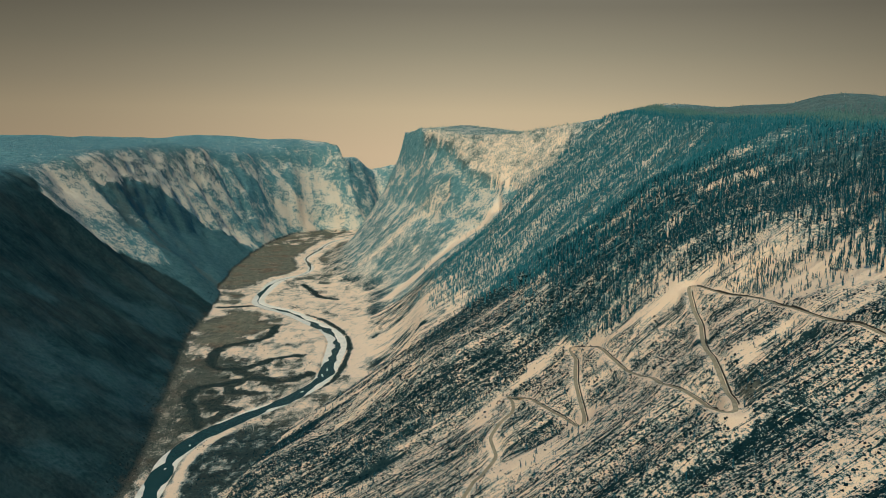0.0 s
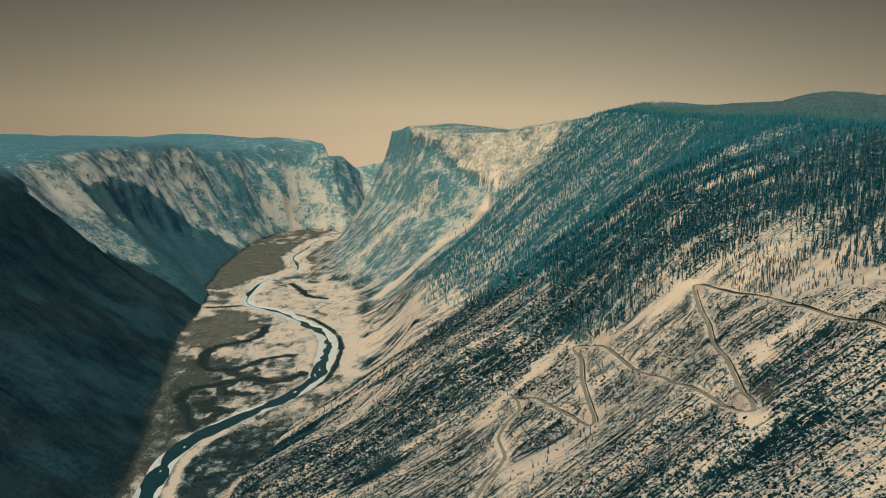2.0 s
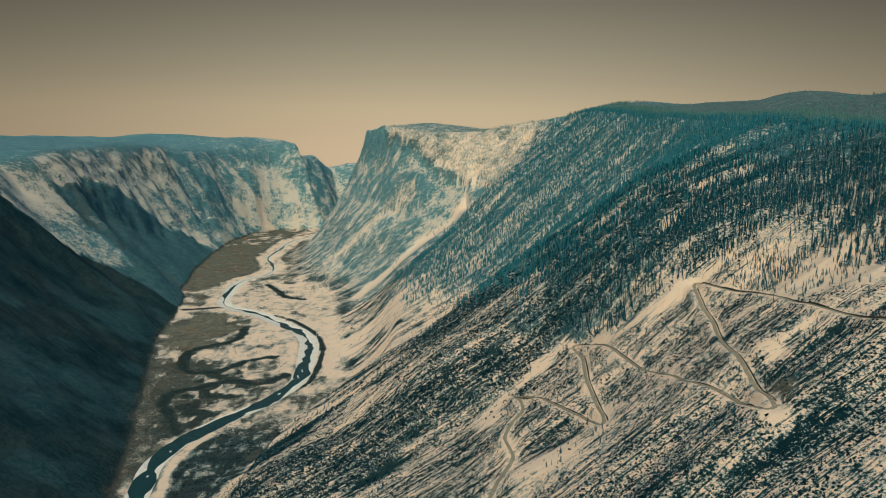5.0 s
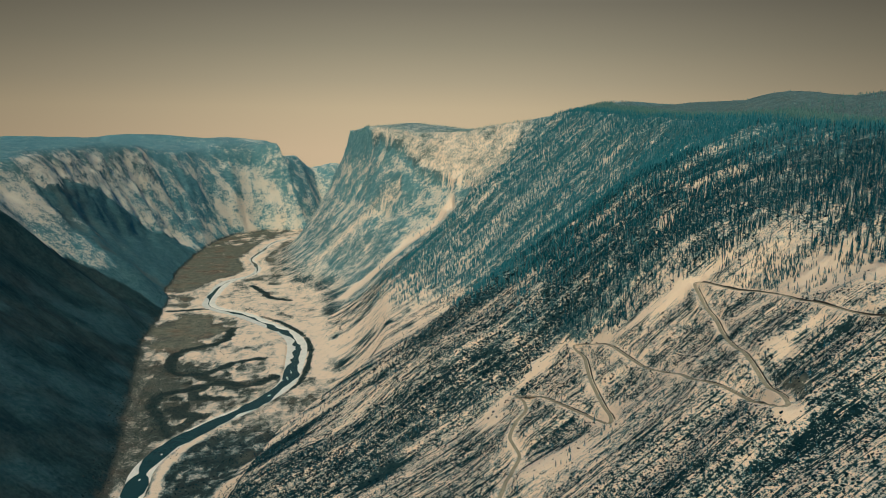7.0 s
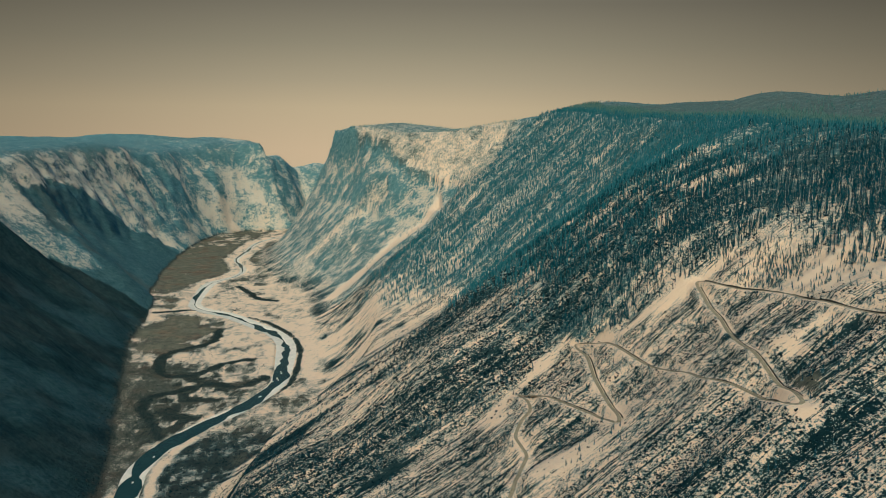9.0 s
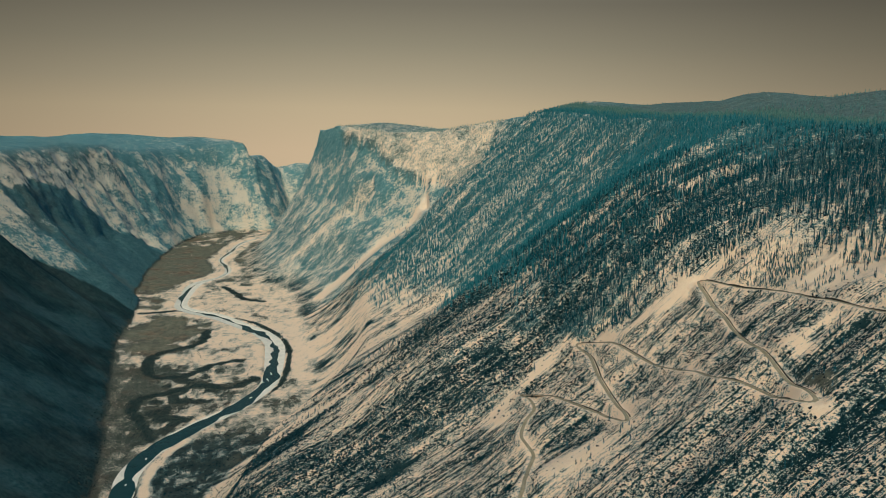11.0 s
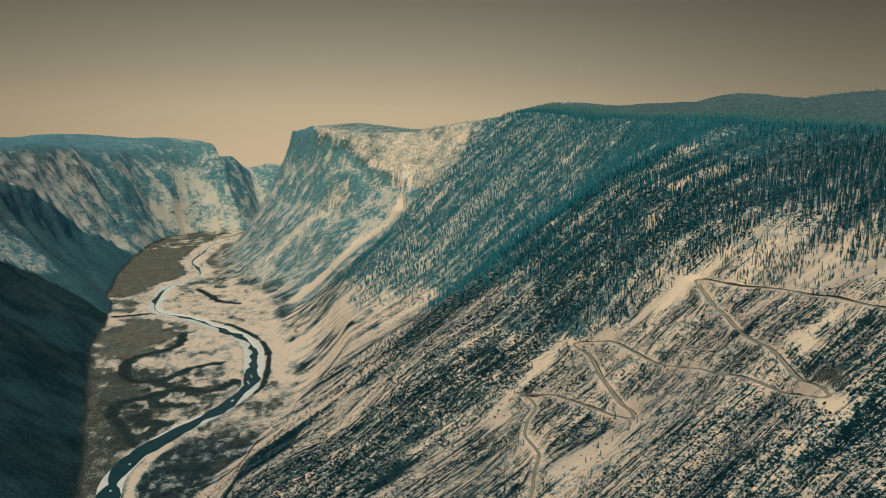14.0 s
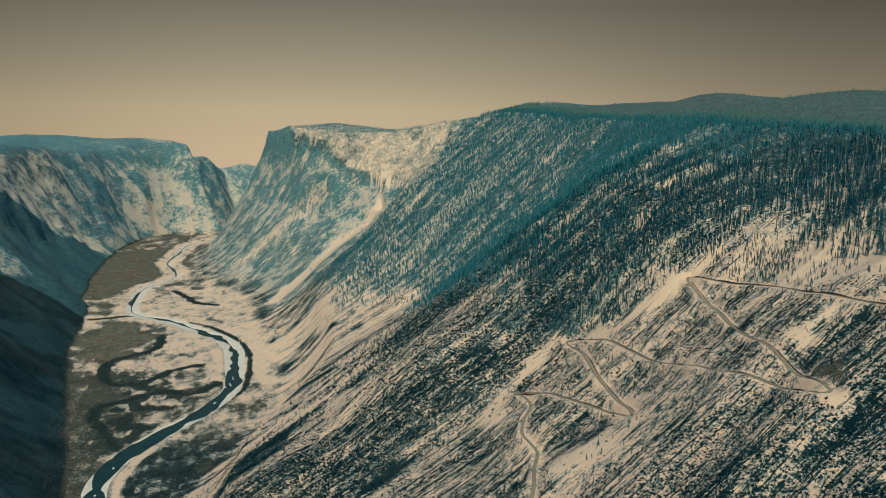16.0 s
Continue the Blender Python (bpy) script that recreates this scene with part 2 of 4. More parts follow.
EAST = (
    (2, (-420, -420, -420, -420, -400, -370, -320, -200, -195, -250, -280, -310, -350, -440, -480, -490, -480, -430, -150, 300)),
    (130, (-180, -180, -200, -240, -250, -225, -150, -60, -45, -40, -50, -40, -130, -220, -265, -310, -345, -310, 0, 450)),
    (260, (-10, -10, -25, 25, -45, -25, 60, 150, 140, 140, 118, 135, -45, -88, -170, -225, -258, -225, 80, 520)),
    (390, (155, 155, 158, 205, 137, 145, 215, 330, 290, 270, 238, 270, 32, -45, -96, -176, -200, -160, 150, 580)),
    (500, (370, 370, 360, 345, 295, 280, 370, 480, 452, 430, 405, 395, 175, 28, -84, -160, -165, -100, 220, 640)),
)
EAST_RIM = (560, 560, 565, 575, 560, 545, 545, 560, 530, 535, 520, 490, 250, 75, -76, -152, -155, -80, 240, 660)
EAST_RIM_Z = (570, 570, 572, 575, 580, 580, 580, 572, 566, 592, 589, 578, 530, 512, 505, 504, 490, 476, 455, 430)

# the west wall stands back from this line on the valley floor: x, y, slope of the apron, its height, slope above it, height of the rim
WEST = ((-440, -1500, 0.84, 200, 0.84, 470), (-470, 1000, 0.84, 200, 0.86, 470), (-500, 1370, 0.84, 200, 0.88, 475),
        (-559, 1702, 0.85, 190, 0.90, 475), (-595, 1894, 0.83, 170, 0.95, 470), (-640, 2120, 0.86, 170, 1.0, 450),
        (-672, 2340, 0.86, 170, 1.0, 436), (-676, 2490, 0.86, 200, 1.05, 436), (-690, 2610, 0.98, 250, 1.2, 448),
        (-726, 2780, 1.0, 250, 1.5, 455), (-748, 2950, 1.0, 230, 1.8, 454), (-760, 3080, 0.80, 150, 1.9, 452),
        (-766, 3370, 0.80, 130, 1.9, 450), (-774, 3560, 0.95, 100, 1.9, 446), (-768, 3780, 1.40, 110, 1.9, 425),
        (-755, 3930, 1.75, 150, 2.2, 405), (-700, 4120, 1.6, 60, 2.2, 400), (-605, 4235, 1.3, 45, 2.2, 420), (-480, 4258, 1.4, 50, 2.3, 430),
        (-372, 4285, 1.8, 80, 2.2, 412), (-325, 4460, 1.8, 100, 2.2, 340), (-230, 4800, 1.6, 100, 1.9, 262), (-80, 5400, 1.3, 100, 1.3, 250))


def east_side(x, y):
    yw = y + 28 * fbm(x / 260, y / 260, 3, 21)
    at = [glide(yw, EAST_Y, c) for _, c in EAST] + [glide(yw, EAST_Y, EAST_RIM)]
    zs = [np.full_like(x, float(z)) for z, _ in EAST] + [glide(yw, EAST_Y, EAST_RIM_Z)]
    h = np.full_like(x, -50.0)
    for k in range(5):
        f = (x - at[k]) / np.maximum(at[k + 1] - at[k], 1.0)
        if k == 0:
            f = np.where(f < 1, np.where(f > 0, f * (0.12 + 0.88 * f), f * 0.12), f)
        inside = (f >= 0) & (f <= 1) if k else f <= 1
        h = np.where(inside, zs[k] + f * (zs[k + 1] - zs[k]), h)
    over = x - at[5]
    top = zs[5] + (0.085 - 0.06 * ramp(2450, 2900, y)) * over - 0.00003 * over ** 2 * (1 - ramp(2450, 2900, y))
    h = np.where(over > 0, top, h)
    return h, over


def west_side(x, y):
    best, dist, lane, run = np.full_like(x, 1e9), np.full_like(x, -1e9), np.zeros_like(x), 0.0
    low, kink, high, rim = np.ones_like(x), np.full_like(x, 100.0), np.ones_like(x), np.full_like(x, 500.0)
    for (ax, ay, *av), (bx, by, *bv) in zip(WEST[:-1], WEST[1:]):
        dx, dy = bx - ax, by - ay
        s = np.clip(((x - ax) * dx + (y - ay) * dy) / (dx * dx + dy * dy), 0, 1)
        px, py = x - ax - s * dx, y - ay - s * dy
        d = np.hypot(px, py)
        near = d < best
        side = np.where(dx * py - dy * px > 0, 1.0, -1.0)
        best = np.where(near, d, best)
        lane = np.where(near, run + s * math.hypot(dx, dy), lane)
        run += math.hypot(dx, dy)
        dist = np.where(near, d * side, dist)
        low, kink, high, rim = (np.where(near, a + s * (b - a), old) for a, b, old in zip(av, bv, (low, kink, high, rim)))
    away = ramp(2400, 3200, y)
    d = dist + (12 + 12 * away) * fbm(x / 150, y / 150, 3, 31)
    rim = rim + 8 * away * fbm(x / 150, y / 150, 2, 33)
    knee = kink / low
    up = np.where(d > knee, kink + (d - knee) * high, np.where(d > 0, d * low, d * 0.6))
    edge = knee + (rim - kink) / high
    k = 30.0 + 30.0 * away
    top = rim + np.minimum(0.07 * np.maximum(d - edge, 0), 26)
    h = np.where(up < top - k, up, np.where(up > top + k, top, top - (top + k - up) ** 2 / (4 * k)))
    return h, up - top, lane


# a bright gully that parts the wooded slope from the bare headland
def gully_y(x):
    return np.interp(x, (-260, -34, 17, 94, 177, 242, 306, 387, 450, 560), (2440, 2465, 2485, 2540, 2592, 2560, 2585, 2735, 2790, 2850))


def chute_y(x):
    return np.interp(x, (-157, -107, -62, 26, 102, 180, 215), (2590, 2612, 2606, 2668, 2650, 2708, 2712))


def ledge_z(x):
    return np.interp(x, (-150, -90, -47, 20, 39, 69, 114, 155, 230, 280), (500, 474, 484, 474, 445, 415, 391, 372, 370, 300))


RIVER = ((-400, 300), (-425, 900), (-455, 1324), (-461, 1401), (-456, 1456), (-444, 1508), (-420, 1563), (-374, 1646), (-331, 1710),
         (-293, 1789), (-266, 1879), (-262, 2021), (-272, 2202), (-312, 2319), (-365, 2395), (-455, 2520), (-533, 2587), (-575, 2657),
         (-585, 2804), (-577, 2996), (-512, 3117), (-500, 3250), (-550, 3459), (-538, 3622), (-511, 3898), (-430, 4060), (-280, 4250))


def smooth_line(points, step):
    """A rounded line through points, with even steps."""
    p = np.array(points, float)
    p = np.vstack([2 * p[0] - p[1], p, 2 * p[-1] - p[-2]])
    out = []
    for a, b, c, d in zip(p[:-3], p[1:-2], p[2:-1], p[3:]):
        n = max(2, int(np.hypot(*(c - b)[:2]) / step))
        s = np.linspace(0, 1, n, endpoint=False)[:, None]
        out.append(0.5 * (2 * b + (c - a) * s + (2 * a - 5 * b + 4 * c - d) * s ** 2 + (3 * b - a - 3 * c + d) * s ** 3))
    return np.vstack(out + [p[-2:-1]])


def line_distance(x, y, line, reach):
    """Distance of grid points to a line, up to reach, and where along it (0 to 1)."""
    best, along = np.full(x.shape, float(reach)), np.zeros(x.shape)
    fx, fy = x.ravel(), y.ravel()
    b, al = best.ravel(), along.ravel()
    lo, hi = line[:, :2].min(0) - reach, line[:, :2].max(0) + reach
    pick = np.nonzero((fx > lo[0]) & (fx < hi[0]) & (fy > lo[1]) & (fy < hi[1]))[0]
    px, py = fx[pick], fy[pick]
    pb, pa = b[pick], al[pick]
    for i in range(len(line) - 1):
        (ax, ay), (bx, by) = line[i][:2], line[i + 1][:2]
        near = np.nonzero((px > min(ax, bx) - reach) & (px < max(ax, bx) + reach) & (py > min(ay, by) - reach) & (py < max(ay, by) + reach))[0]
        if not len(near):
            continue
        dx, dy = bx - ax, by - ay
        s = np.clip(((px[near] - ax) * dx + (py[near] - ay) * dy) / (dx * dx + dy * dy + 1e-9), 0, 1)
        d = np.hypot(px[near] - ax - s * dx, py[near] - ay - s * dy)
        better = d < pb[near]
        pb[near[better]] = d[better]
        pa[near[better]] = (i + s[better]) / (len(line) - 1)
    b[pick], al[pick] = pb, pa
    return b.reshape(x.shape), al.reshape(x.shape)


# hills that stand on the plateaus: x, y, radius, height
HILLS = ((694, 2673, 90, 26), (1000, 1850, 330, 30), (856, 1938, 88, 30), (900, 1480, 150, 28), (40, 3330, 150, 36), (700, 2620, 330, 7), (-1330, 4500, 140, 5),
         (40, 3950, 240, 8), (-455, 4590, 90, 34), (-570, 4440, 90, -22), (-140, 3800, 60, -12), (-970, 4845, 150, -18))

# broad swells and dips of the near wall: x, y, radius, height
SWELLS = ((130, 945, 55, -18), (112, 735, 50, -13), (85, 805, 34, 12), (190, 746, 45, -8), (328, 760, 42, -17), (250, 930, 45, 20), (-12, 1041, 60, 28), (290, 615, 50, 12),
          (100, 1834, 120, -30), (256, 2030, 120, -25), (-205, 992, 60, 22), (260, 1119, 60, -14), (480, 1894, 70, 15))


# spurs and hollows across the west wall: from, to, height, radius
SPURS = ((-1040, 2220, -700, 2300, 26, 55), (-1050, 2410, -740, 2420, -24, 40), (-1060, 2655, -740, 2650, 20, 45),
         (-1000, 2860, -790, 2900, -14, 60), (-960, 3560, -800, 3600, -30, 55))


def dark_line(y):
    """How high the dark band reaches on the apron of the west wall."""
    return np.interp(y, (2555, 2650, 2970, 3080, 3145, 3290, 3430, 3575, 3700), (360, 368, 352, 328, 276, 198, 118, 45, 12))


def land(x, y):
    """Height of the bare land."""
    e, over = east_side(x, y)
    w, wover, lane = west_side(x, y)
    floor = 1.5 + 1.2 * fbm(x / 70, y / 70, 3, 41)
    side = np.maximum(e, w)
    h = 0.5 * (side + floor + np.sqrt((side - floor) ** 2 + 36))
    wall = ramp(8, 90, h)
    # gullies and ribs that run down the walls
    up_e = wall * (1 - ramp(-60, 30, over)) * (e >= w)
    skew = y - 0.22 * x
    rib = np.abs(fbm(skew / 95, x / 520, 3, 51)) * 30 - 9
    fine = fbm(skew / 22, x / 190, 3, 55) * (3.2 - 1.8 * ramp(1000, 1500, y))
    h = h + up_e * (rib * ramp(60, 300, h) + fine)
    up_w = wall * (1 - ramp(-60, 20, wover)) * (w > e)
    for ax, ay, bx, by, top, r in SPURS:
        dx, dy = bx - ax, by - ay
        q = np.clip(((x - ax) * dx + (y - ay) * dy) / (dx * dx + dy * dy), 0, 1)
        h = h + up_w * top * np.exp(-((x - ax - q * dx) ** 2 + (y - ay - q * dy) ** 2) / (2 * r * r))
    far = ramp(2350, 2700, y)
    end = ramp(3500, 3900, y)
    wind = lane + 0.45 * h + 45 * fbm(x / 120, y / 120, 3, 63)
    bare_ribs = np.abs(fbm(wind / 150, h / 420, 3, 61)) * 24 - 8
    crag_ribs = 11 - 25 * np.abs(fbm(wind / (175 - 30 * end), h / 170, 3, 64)) + 12 * fbm(wind / 90, h / 70, 5, 66)
    crags = fbm(x / 72, y / 72, 5, 65) * (14 + 5 * far) + far * (7 - 22 * np.abs(fbm(wind / 48, h / 80, 4, 67)))
    above = far * ramp(0.35, 0.9, h / np.maximum(dark_line(y), 1))
    h = h + up_w * (bare_ribs * (1 - above) * ramp(30, 160, h) + above * crag_ribs * ramp(20, 120, h) + crags * (0.25 + 0.75 * above))
    # crags of the far headland
    crag = up_e * ramp(2450, 2850, y) * ramp(170, 300, h)
    h = h + crag * (18 - np.abs(fbm(x / 100, y / 100 + h / 140, 5, 71)) * 60 + 14 * fbm(x / 27, y / 27, 4, 73) - 14 * np.abs(fbm(x / 42, y / 42 + h / 50, 3, 74)))
    # beds of rock that stand out as steps
    bed = (h + 0.12 * x + 16 * fbm(x / 70, y / 70, 3, 76)) / 34
    step = np.abs((bed % 1.0) - 0.5) * 2
    h = h + (0.9 * crag + 0.7 * up_w * above) * (9 * ramp(0.15, 0.85, step) - 4.5) * ramp(-0.5, 0.3, fbm(x / 90, y / 90, 2, 78))
    # a ledge of cliffs across the headland
    up = h - ledge_z(x) + 14 * fbm(x / 38, y / 38, 3, 77)
    on = up_e * ramp(0, 60, y - gully_y(x)) * ramp(-150, -100, x) * (1 - ramp(200, 260, x))
    h = h - on * 16 * (1 - ramp(-12, 4, up)) * ramp(-130, -20, up)
    for hx, hy, r, top in HILLS + SWELLS:
        h = h + top * np.exp(-((x - hx) ** 2 + (y - hy) ** 2) / (2 * r * r))
    h = np.maximum(h, (300 - 0.30 * np.abs(x + 295) + 20 * fbm(x / 90, y / 90, 3, 75)) * ramp(4560, 4800, y))
    h = h + ramp(-40, 60, over) * 5 * fbm(x / 120, y / 120, 3, 81) * (e >= w)
    return h


# ---- ground, road and river ----
ROAD = ((312, 440), (291, 500), (276, 545), (275, 580), (274, 610), (269, 640), (270, 670), (274, 700), (276, 730), (274, 760), (267, 790), (257, 822), (249, 858), (239, 812), (232, 760),
        (216, 695), (206, 636), (203, 602), (199, 578), (194, 556), (190, 539), (187, 529), (182, 529), (180, 541), (184, 566), (186, 590), (181, 610), (173, 640), (174, 690), (175, 742), (167, 812), (159, 878),
        (143, 932), (141, 883), (136, 848), (132, 821), (130, 790), (129, 760), (126, 728), (121, 703), (116, 701), (116, 724), (114, 754), (104, 778), (96, 806), (90, 838), (84, 862), (73, 902))
ROAD_LOW = ((73, 902), (75, 868), (73, 842), (60, 822), (49, 795), (50, 770), (51, 752), (41, 728), (33, 705), (20, 670), (-5, 630))


def heights_at(px, py):
    return land(np.asarray(px, float), np.asarray(py, float))


def road_line(points):
    """The road's middle line, with its own even fall."""
    p = smooth_line(points, 4)
    z = heights_at(p[:, 0], p[:, 1])
    pad = 9
    zz = np.concatenate([np.full(pad, z[0]), z, np.full(pad, z[-1])])
    z = np.convolve(zz, np.hanning(2 * pad + 3)[1:-1] / np.hanning(2 * pad + 3).sum(), "valid")
    return np.column_stack([p, z])


ROADS = [road_line(ROAD), road_line(ROAD_LOW)]
RIVER_LINE = smooth_line(RIVER, 12)


def river_half(along):
    """Half the width of the river bed, along its line."""
    return 18 + 5 * fbm(along * 13, along * 0 + 0.5, 2, 91) + 8 * ramp(0.36, 0.46, along) * (1 - ramp(0.54, 0.62, along)) - 7 * ramp(0.66, 0.74, along)


def ground_height(x, y):
    """The land with the road cut into it and the river bed sunk."""
    h = land(x, y)
    for line in ROADS:
        d, s = line_distance(x, y, line, 16)
        z = np.interp(s, np.linspace(0, 1, len(line)), line[:, 2])
        k = 1 - ramp(3.4, 11, d)
        h = h + (z - h) * k
    d, s = line_distance(x, y, RIVER_LINE, 75)
    half = river_half(s)
    h = h + (-2.2 - h) * (1 - ramp(half - 3, half + 5, d)) * (h < 12)
    return h


def crest_y(x):
    return np.interp(x, (-300, -100, -21, 14, 67, 103, 136, 158, 175, 204, 274, 300, 350, 420, 480), (1010, 930, 862, 897, 925, 948, 957, 908, 876, 872, 866, 842, 752, 610, 200))


def head_land(x, y):
    """1 on the bare headland beyond the gully."""
    return ramp(-20, 20, y - gully_y(x))


def forest_cover(x, y, h, over):
    """How dense the trees stand on the east wall."""
    low = np.interp(y, (900, 1000, 1100, 1300, 1500, 1950, 2300, 2650), (240, 280, 300, 285, 230, 145, 95, 85))
    edge = low + 55 * fbm(x / 90, y / 45, 3, 101)
    f = ramp(-10, 20, y - crest_y(x) + 12 * fbm(x / 30, y / 30, 2, 103)) * ramp(edge, edge + 100, h)
    clear = fbm(x / 42, (y - 0.2 * x) / 34, 4, 105)
    open_up = ramp(0.05, 0.40, clear) * (1 - ramp(1350, 1800, y)) * 0.6
    head = ramp(-35, 5, y - gully_y(x) + 12 * fbm(x / 40, y / 40, 2, 107))
    rows = ramp(-0.25, 0.15, fbm((y - 0.22 * x) / 8, x / 80, 3, 109))
    f = f * (1 - open_up) * (0.45 + 0.55 * rows) * (1 - 0.97 * head) * ramp(-330, -240, x)
    f = np.maximum(f, ramp(-70, 10, over) * (1 - 0.55 * head))
    # the open snowfield above the upper road
    field = np.exp(-(((x - 325 + 0.18 * (y - 720)) / 40) ** 2 + ((y - 705) / 105) ** 2))
    return f * (1 - 0.9 * np.clip(field * 1.6, 0, 1)), field


# belts of willow on the river flats
BELTS = (((-458, 2343), (-464, 2211), (-546, 2121), (-548, 2008), (-512, 1938), (-453, 1950), (-396, 2028), (-345, 2055)),
         ((-453, 1563), (-476, 1615), (-516, 1708), (-519, 1792), (-470, 1830), (-405, 1872), (-345, 1848), (-296, 1916)),
         ((-563, 2590), (-380, 2468), (-290, 2336), (-240, 2190), (-228, 2045), (-240, 1866), (-280, 1773)),
         ((-672, 2555), (-620, 2572), (-560, 2588), (-500, 2556)),
         ((-480, 2930), (-432, 2823), (-393, 2731), (-335, 2690)))


def belt_ground(x, y):
    """Where willow stands on the flats, 0 to 1."""
    out = np.zeros_like(x)
    for b, wide in zip(BELTS, (1, 1, 0.5, 0.8, 0.8)):
        out = np.maximum(out, 1 - ramp(5 * wide, 18 * wide, line_distance(x, y, smooth_line(b, 15), 30)[0] + 7 * wide * fbm(x / 18, y / 18, 2, 217)))
    isle = np.exp(-(((x + 440) / 90) ** 2 + ((y - 1760) / 260) ** 2)) * ramp(-0.08, 0.3, fbm(x / 24, y / 34, 3, 218)) * 0.9
    d = line_distance(x, y, RIVER_LINE, 60)[0]
    return np.maximum(out, isle) * (d > 24)


# dark hollows: scrub, and tree shade painted in: x, y, radius
HOLLOWS = ((-172, 1950, 30), (-60, 893, 13), (-95, 886, 12), (-215, 1090, 26), (-120, 1420, 22), (-205, 1140, 24), (-300, 1500, 24), (212, 552, 8), (-62, 900, 11), (-40, 940, 9), (-85, 890, 10), (-255, 1090, 14), (60, 1010, 9), (238, 640, 9), (222, 705, 8), (262, 600, 8))


# drifts of clean snow on the slope: x, y, radius
PATCHES = ((84, 670, 11), (46, 871, 11), (336, 1096, 17), (277, 1029, 12), (457, 1486, 24), (442, 1905, 22), (222, 1290, 12), (255, 622, 10), (228, 620, 9), (40, 888, 11), (190, 558, 9), (694, 2668, 45), (184, 522, 8), (112, 678, 7), (118, 715, 9), (58, 690, 14), (62, 905, 10), (165, 905, 9), (232, 872, 10), (283, 862, 10), (105, 935, 10), (145, 1180, 12), (232, 1240, 14),
           (355, 1075, 26), (392, 1115, 18), (340, 1200, 16), (133, 736, 9), (70, 672, 9))


def earth_scar(x, y):
    """A bare bank of earth above the lowest bend of the upper road, 0 to 1."""
    return np.exp(-(((x - 206 - 0.23 * (y - 560)) / 4.5) ** 2 + ((y - 560) / 22) ** 2))


def surface(x, y, h):
    """Snow, scrub, dry grass and rock on the ground, from 0 to 1; rock also tints for haze and tree shade."""
    e, over = east_side(x, y)
    w, wover, lane = west_side(x, y)
    east = e >= w
    west = w > e
    trees, field = forest_cover(x, y, h, over)
    snow = np.full_like(x, 0.55)
    wood = np.full_like(x, 0.2)
    brown = np.zeros_like(x)
    rock = np.zeros_like(x)
    # east wall
    near = 1 - ramp(880, 1000, y)
    gull = fbm((y - 0.22 * x) / 60, x / 260, 3, 111)
    s = 0.52 + 0.22 * gull + near * (0.07 - 0.06 * gull)
    fan = ramp(320, 170, h) * ramp(1000, 1200, y) * (1 - ramp(2250, 2450, y) * ramp(40, 110, h)) * (1 - ramp(2500, 2700, y))
    s = s + fan * (0.33 + 0.55 * fbm((y - 0.22 * x) / 42, h / 420, 3, 112) + 0.35 * fbm((y - 0.22 * x) / 13, h / 300, 3, 118) + 0.5 * fbm(x / 22, y / 22, 4, 232)) + 0.22 * np.clip(field * 1.5, 0, 1)
    s = s - 0.10 * trees - 0.22 * ramp(-150, -70, over) * (1 - ramp(0, 40, over)) * ramp(950, 1100, y) * (1 - ramp(1700, 2000, y))
    crest = np.exp(-((y - crest_y(x) + 10) / 7) ** 2) * (x > 40) * (x < 300)
    s = s + 0.45 * crest
    for px, py, r in PATCHES:
        s = s + 0.55 * np.exp(-(((x - px) / r) ** 2 + ((y - py) / (1.5 * r)) ** 2))
    for px, py, r in HOLLOWS:
        s = s - (0.75 if r > 20 else 0.35) * np.exp(-(((x - px) / (1.6 * r)) ** 2 + ((y - py) / r) ** 2))
    verge = np.minimum(line_distance(x, y, ROADS[0], 14)[0], line_distance(x, y, ROADS[1], 14)[0])
    s = s + 0.17 * (1 - ramp(4, 9, verge)) * (0.6 + 0.8 * fbm(x / 25, y / 25, 2, 115))
    head = head_land(x, y)
    chute = np.exp(-((y - chute_y(x)) / (42 + 12 * fbm(x / 40, y / 40, 2, 117))) ** 2) * ramp(-190, -140, x) * (1 - ramp(168, 188, x))
    chute = chute + 0.8 * np.exp(-(((x - 185) / 60) ** 2 + ((h - 372) / 9) ** 2)) * (np.abs(y - 2760) < 160)
    chute2 = np.exp(-((y - np.interp(x, (-269, -197, -147, -92, -50, 6), (3034, 3010, 3014, 2985, 2957, 2914))) / 22) ** 2) * (x < 20) * (x > -300)
    shelf = h - ledge_z(x) + 14 * fbm(x / 38, y / 38, 3, 77)
    dust = head * ramp(-6, 22, shelf) * ramp(-90, -60, x)
    cliff = head * (1 - ramp(-4, 8, shelf)) * ramp(-50, -20, shelf) * ramp(-150, -100, x)
    block = ramp(3230, 3330, y) * ramp(360, 400, h)
    s = s + head * (0.45 - s) + 1.4 * chute + 0.30 * chute2 * head - 0.22 * cliff - 0.20 * block - 0.05 * head * ramp(60, -70, x) * ramp(200, 260, h)
    s = s + head * (1 - dust) * (0.16 * fbm((y - 0.35 * x) / 26, h / 200, 3, 231) + 0.34 * fbm(x / 30, y / 30 + h / 24, 4, 233))
    s = s + dust * (0.63 + 0.10 * fbm(x / 50, y / 50, 3, 114) - s) * (1 - np.clip(chute, 0, 1))
    s = s - 0.07 * ramp(620, 480, y) * ramp(100, 180, x)
    scar = earth_scar(x, y)
    s = s - 0.6 * scar
    wood = np.where(east, 0.35 + 0.4 * trees + 0.2 * gull + 0.4 * ramp(200, 330, h), wood)
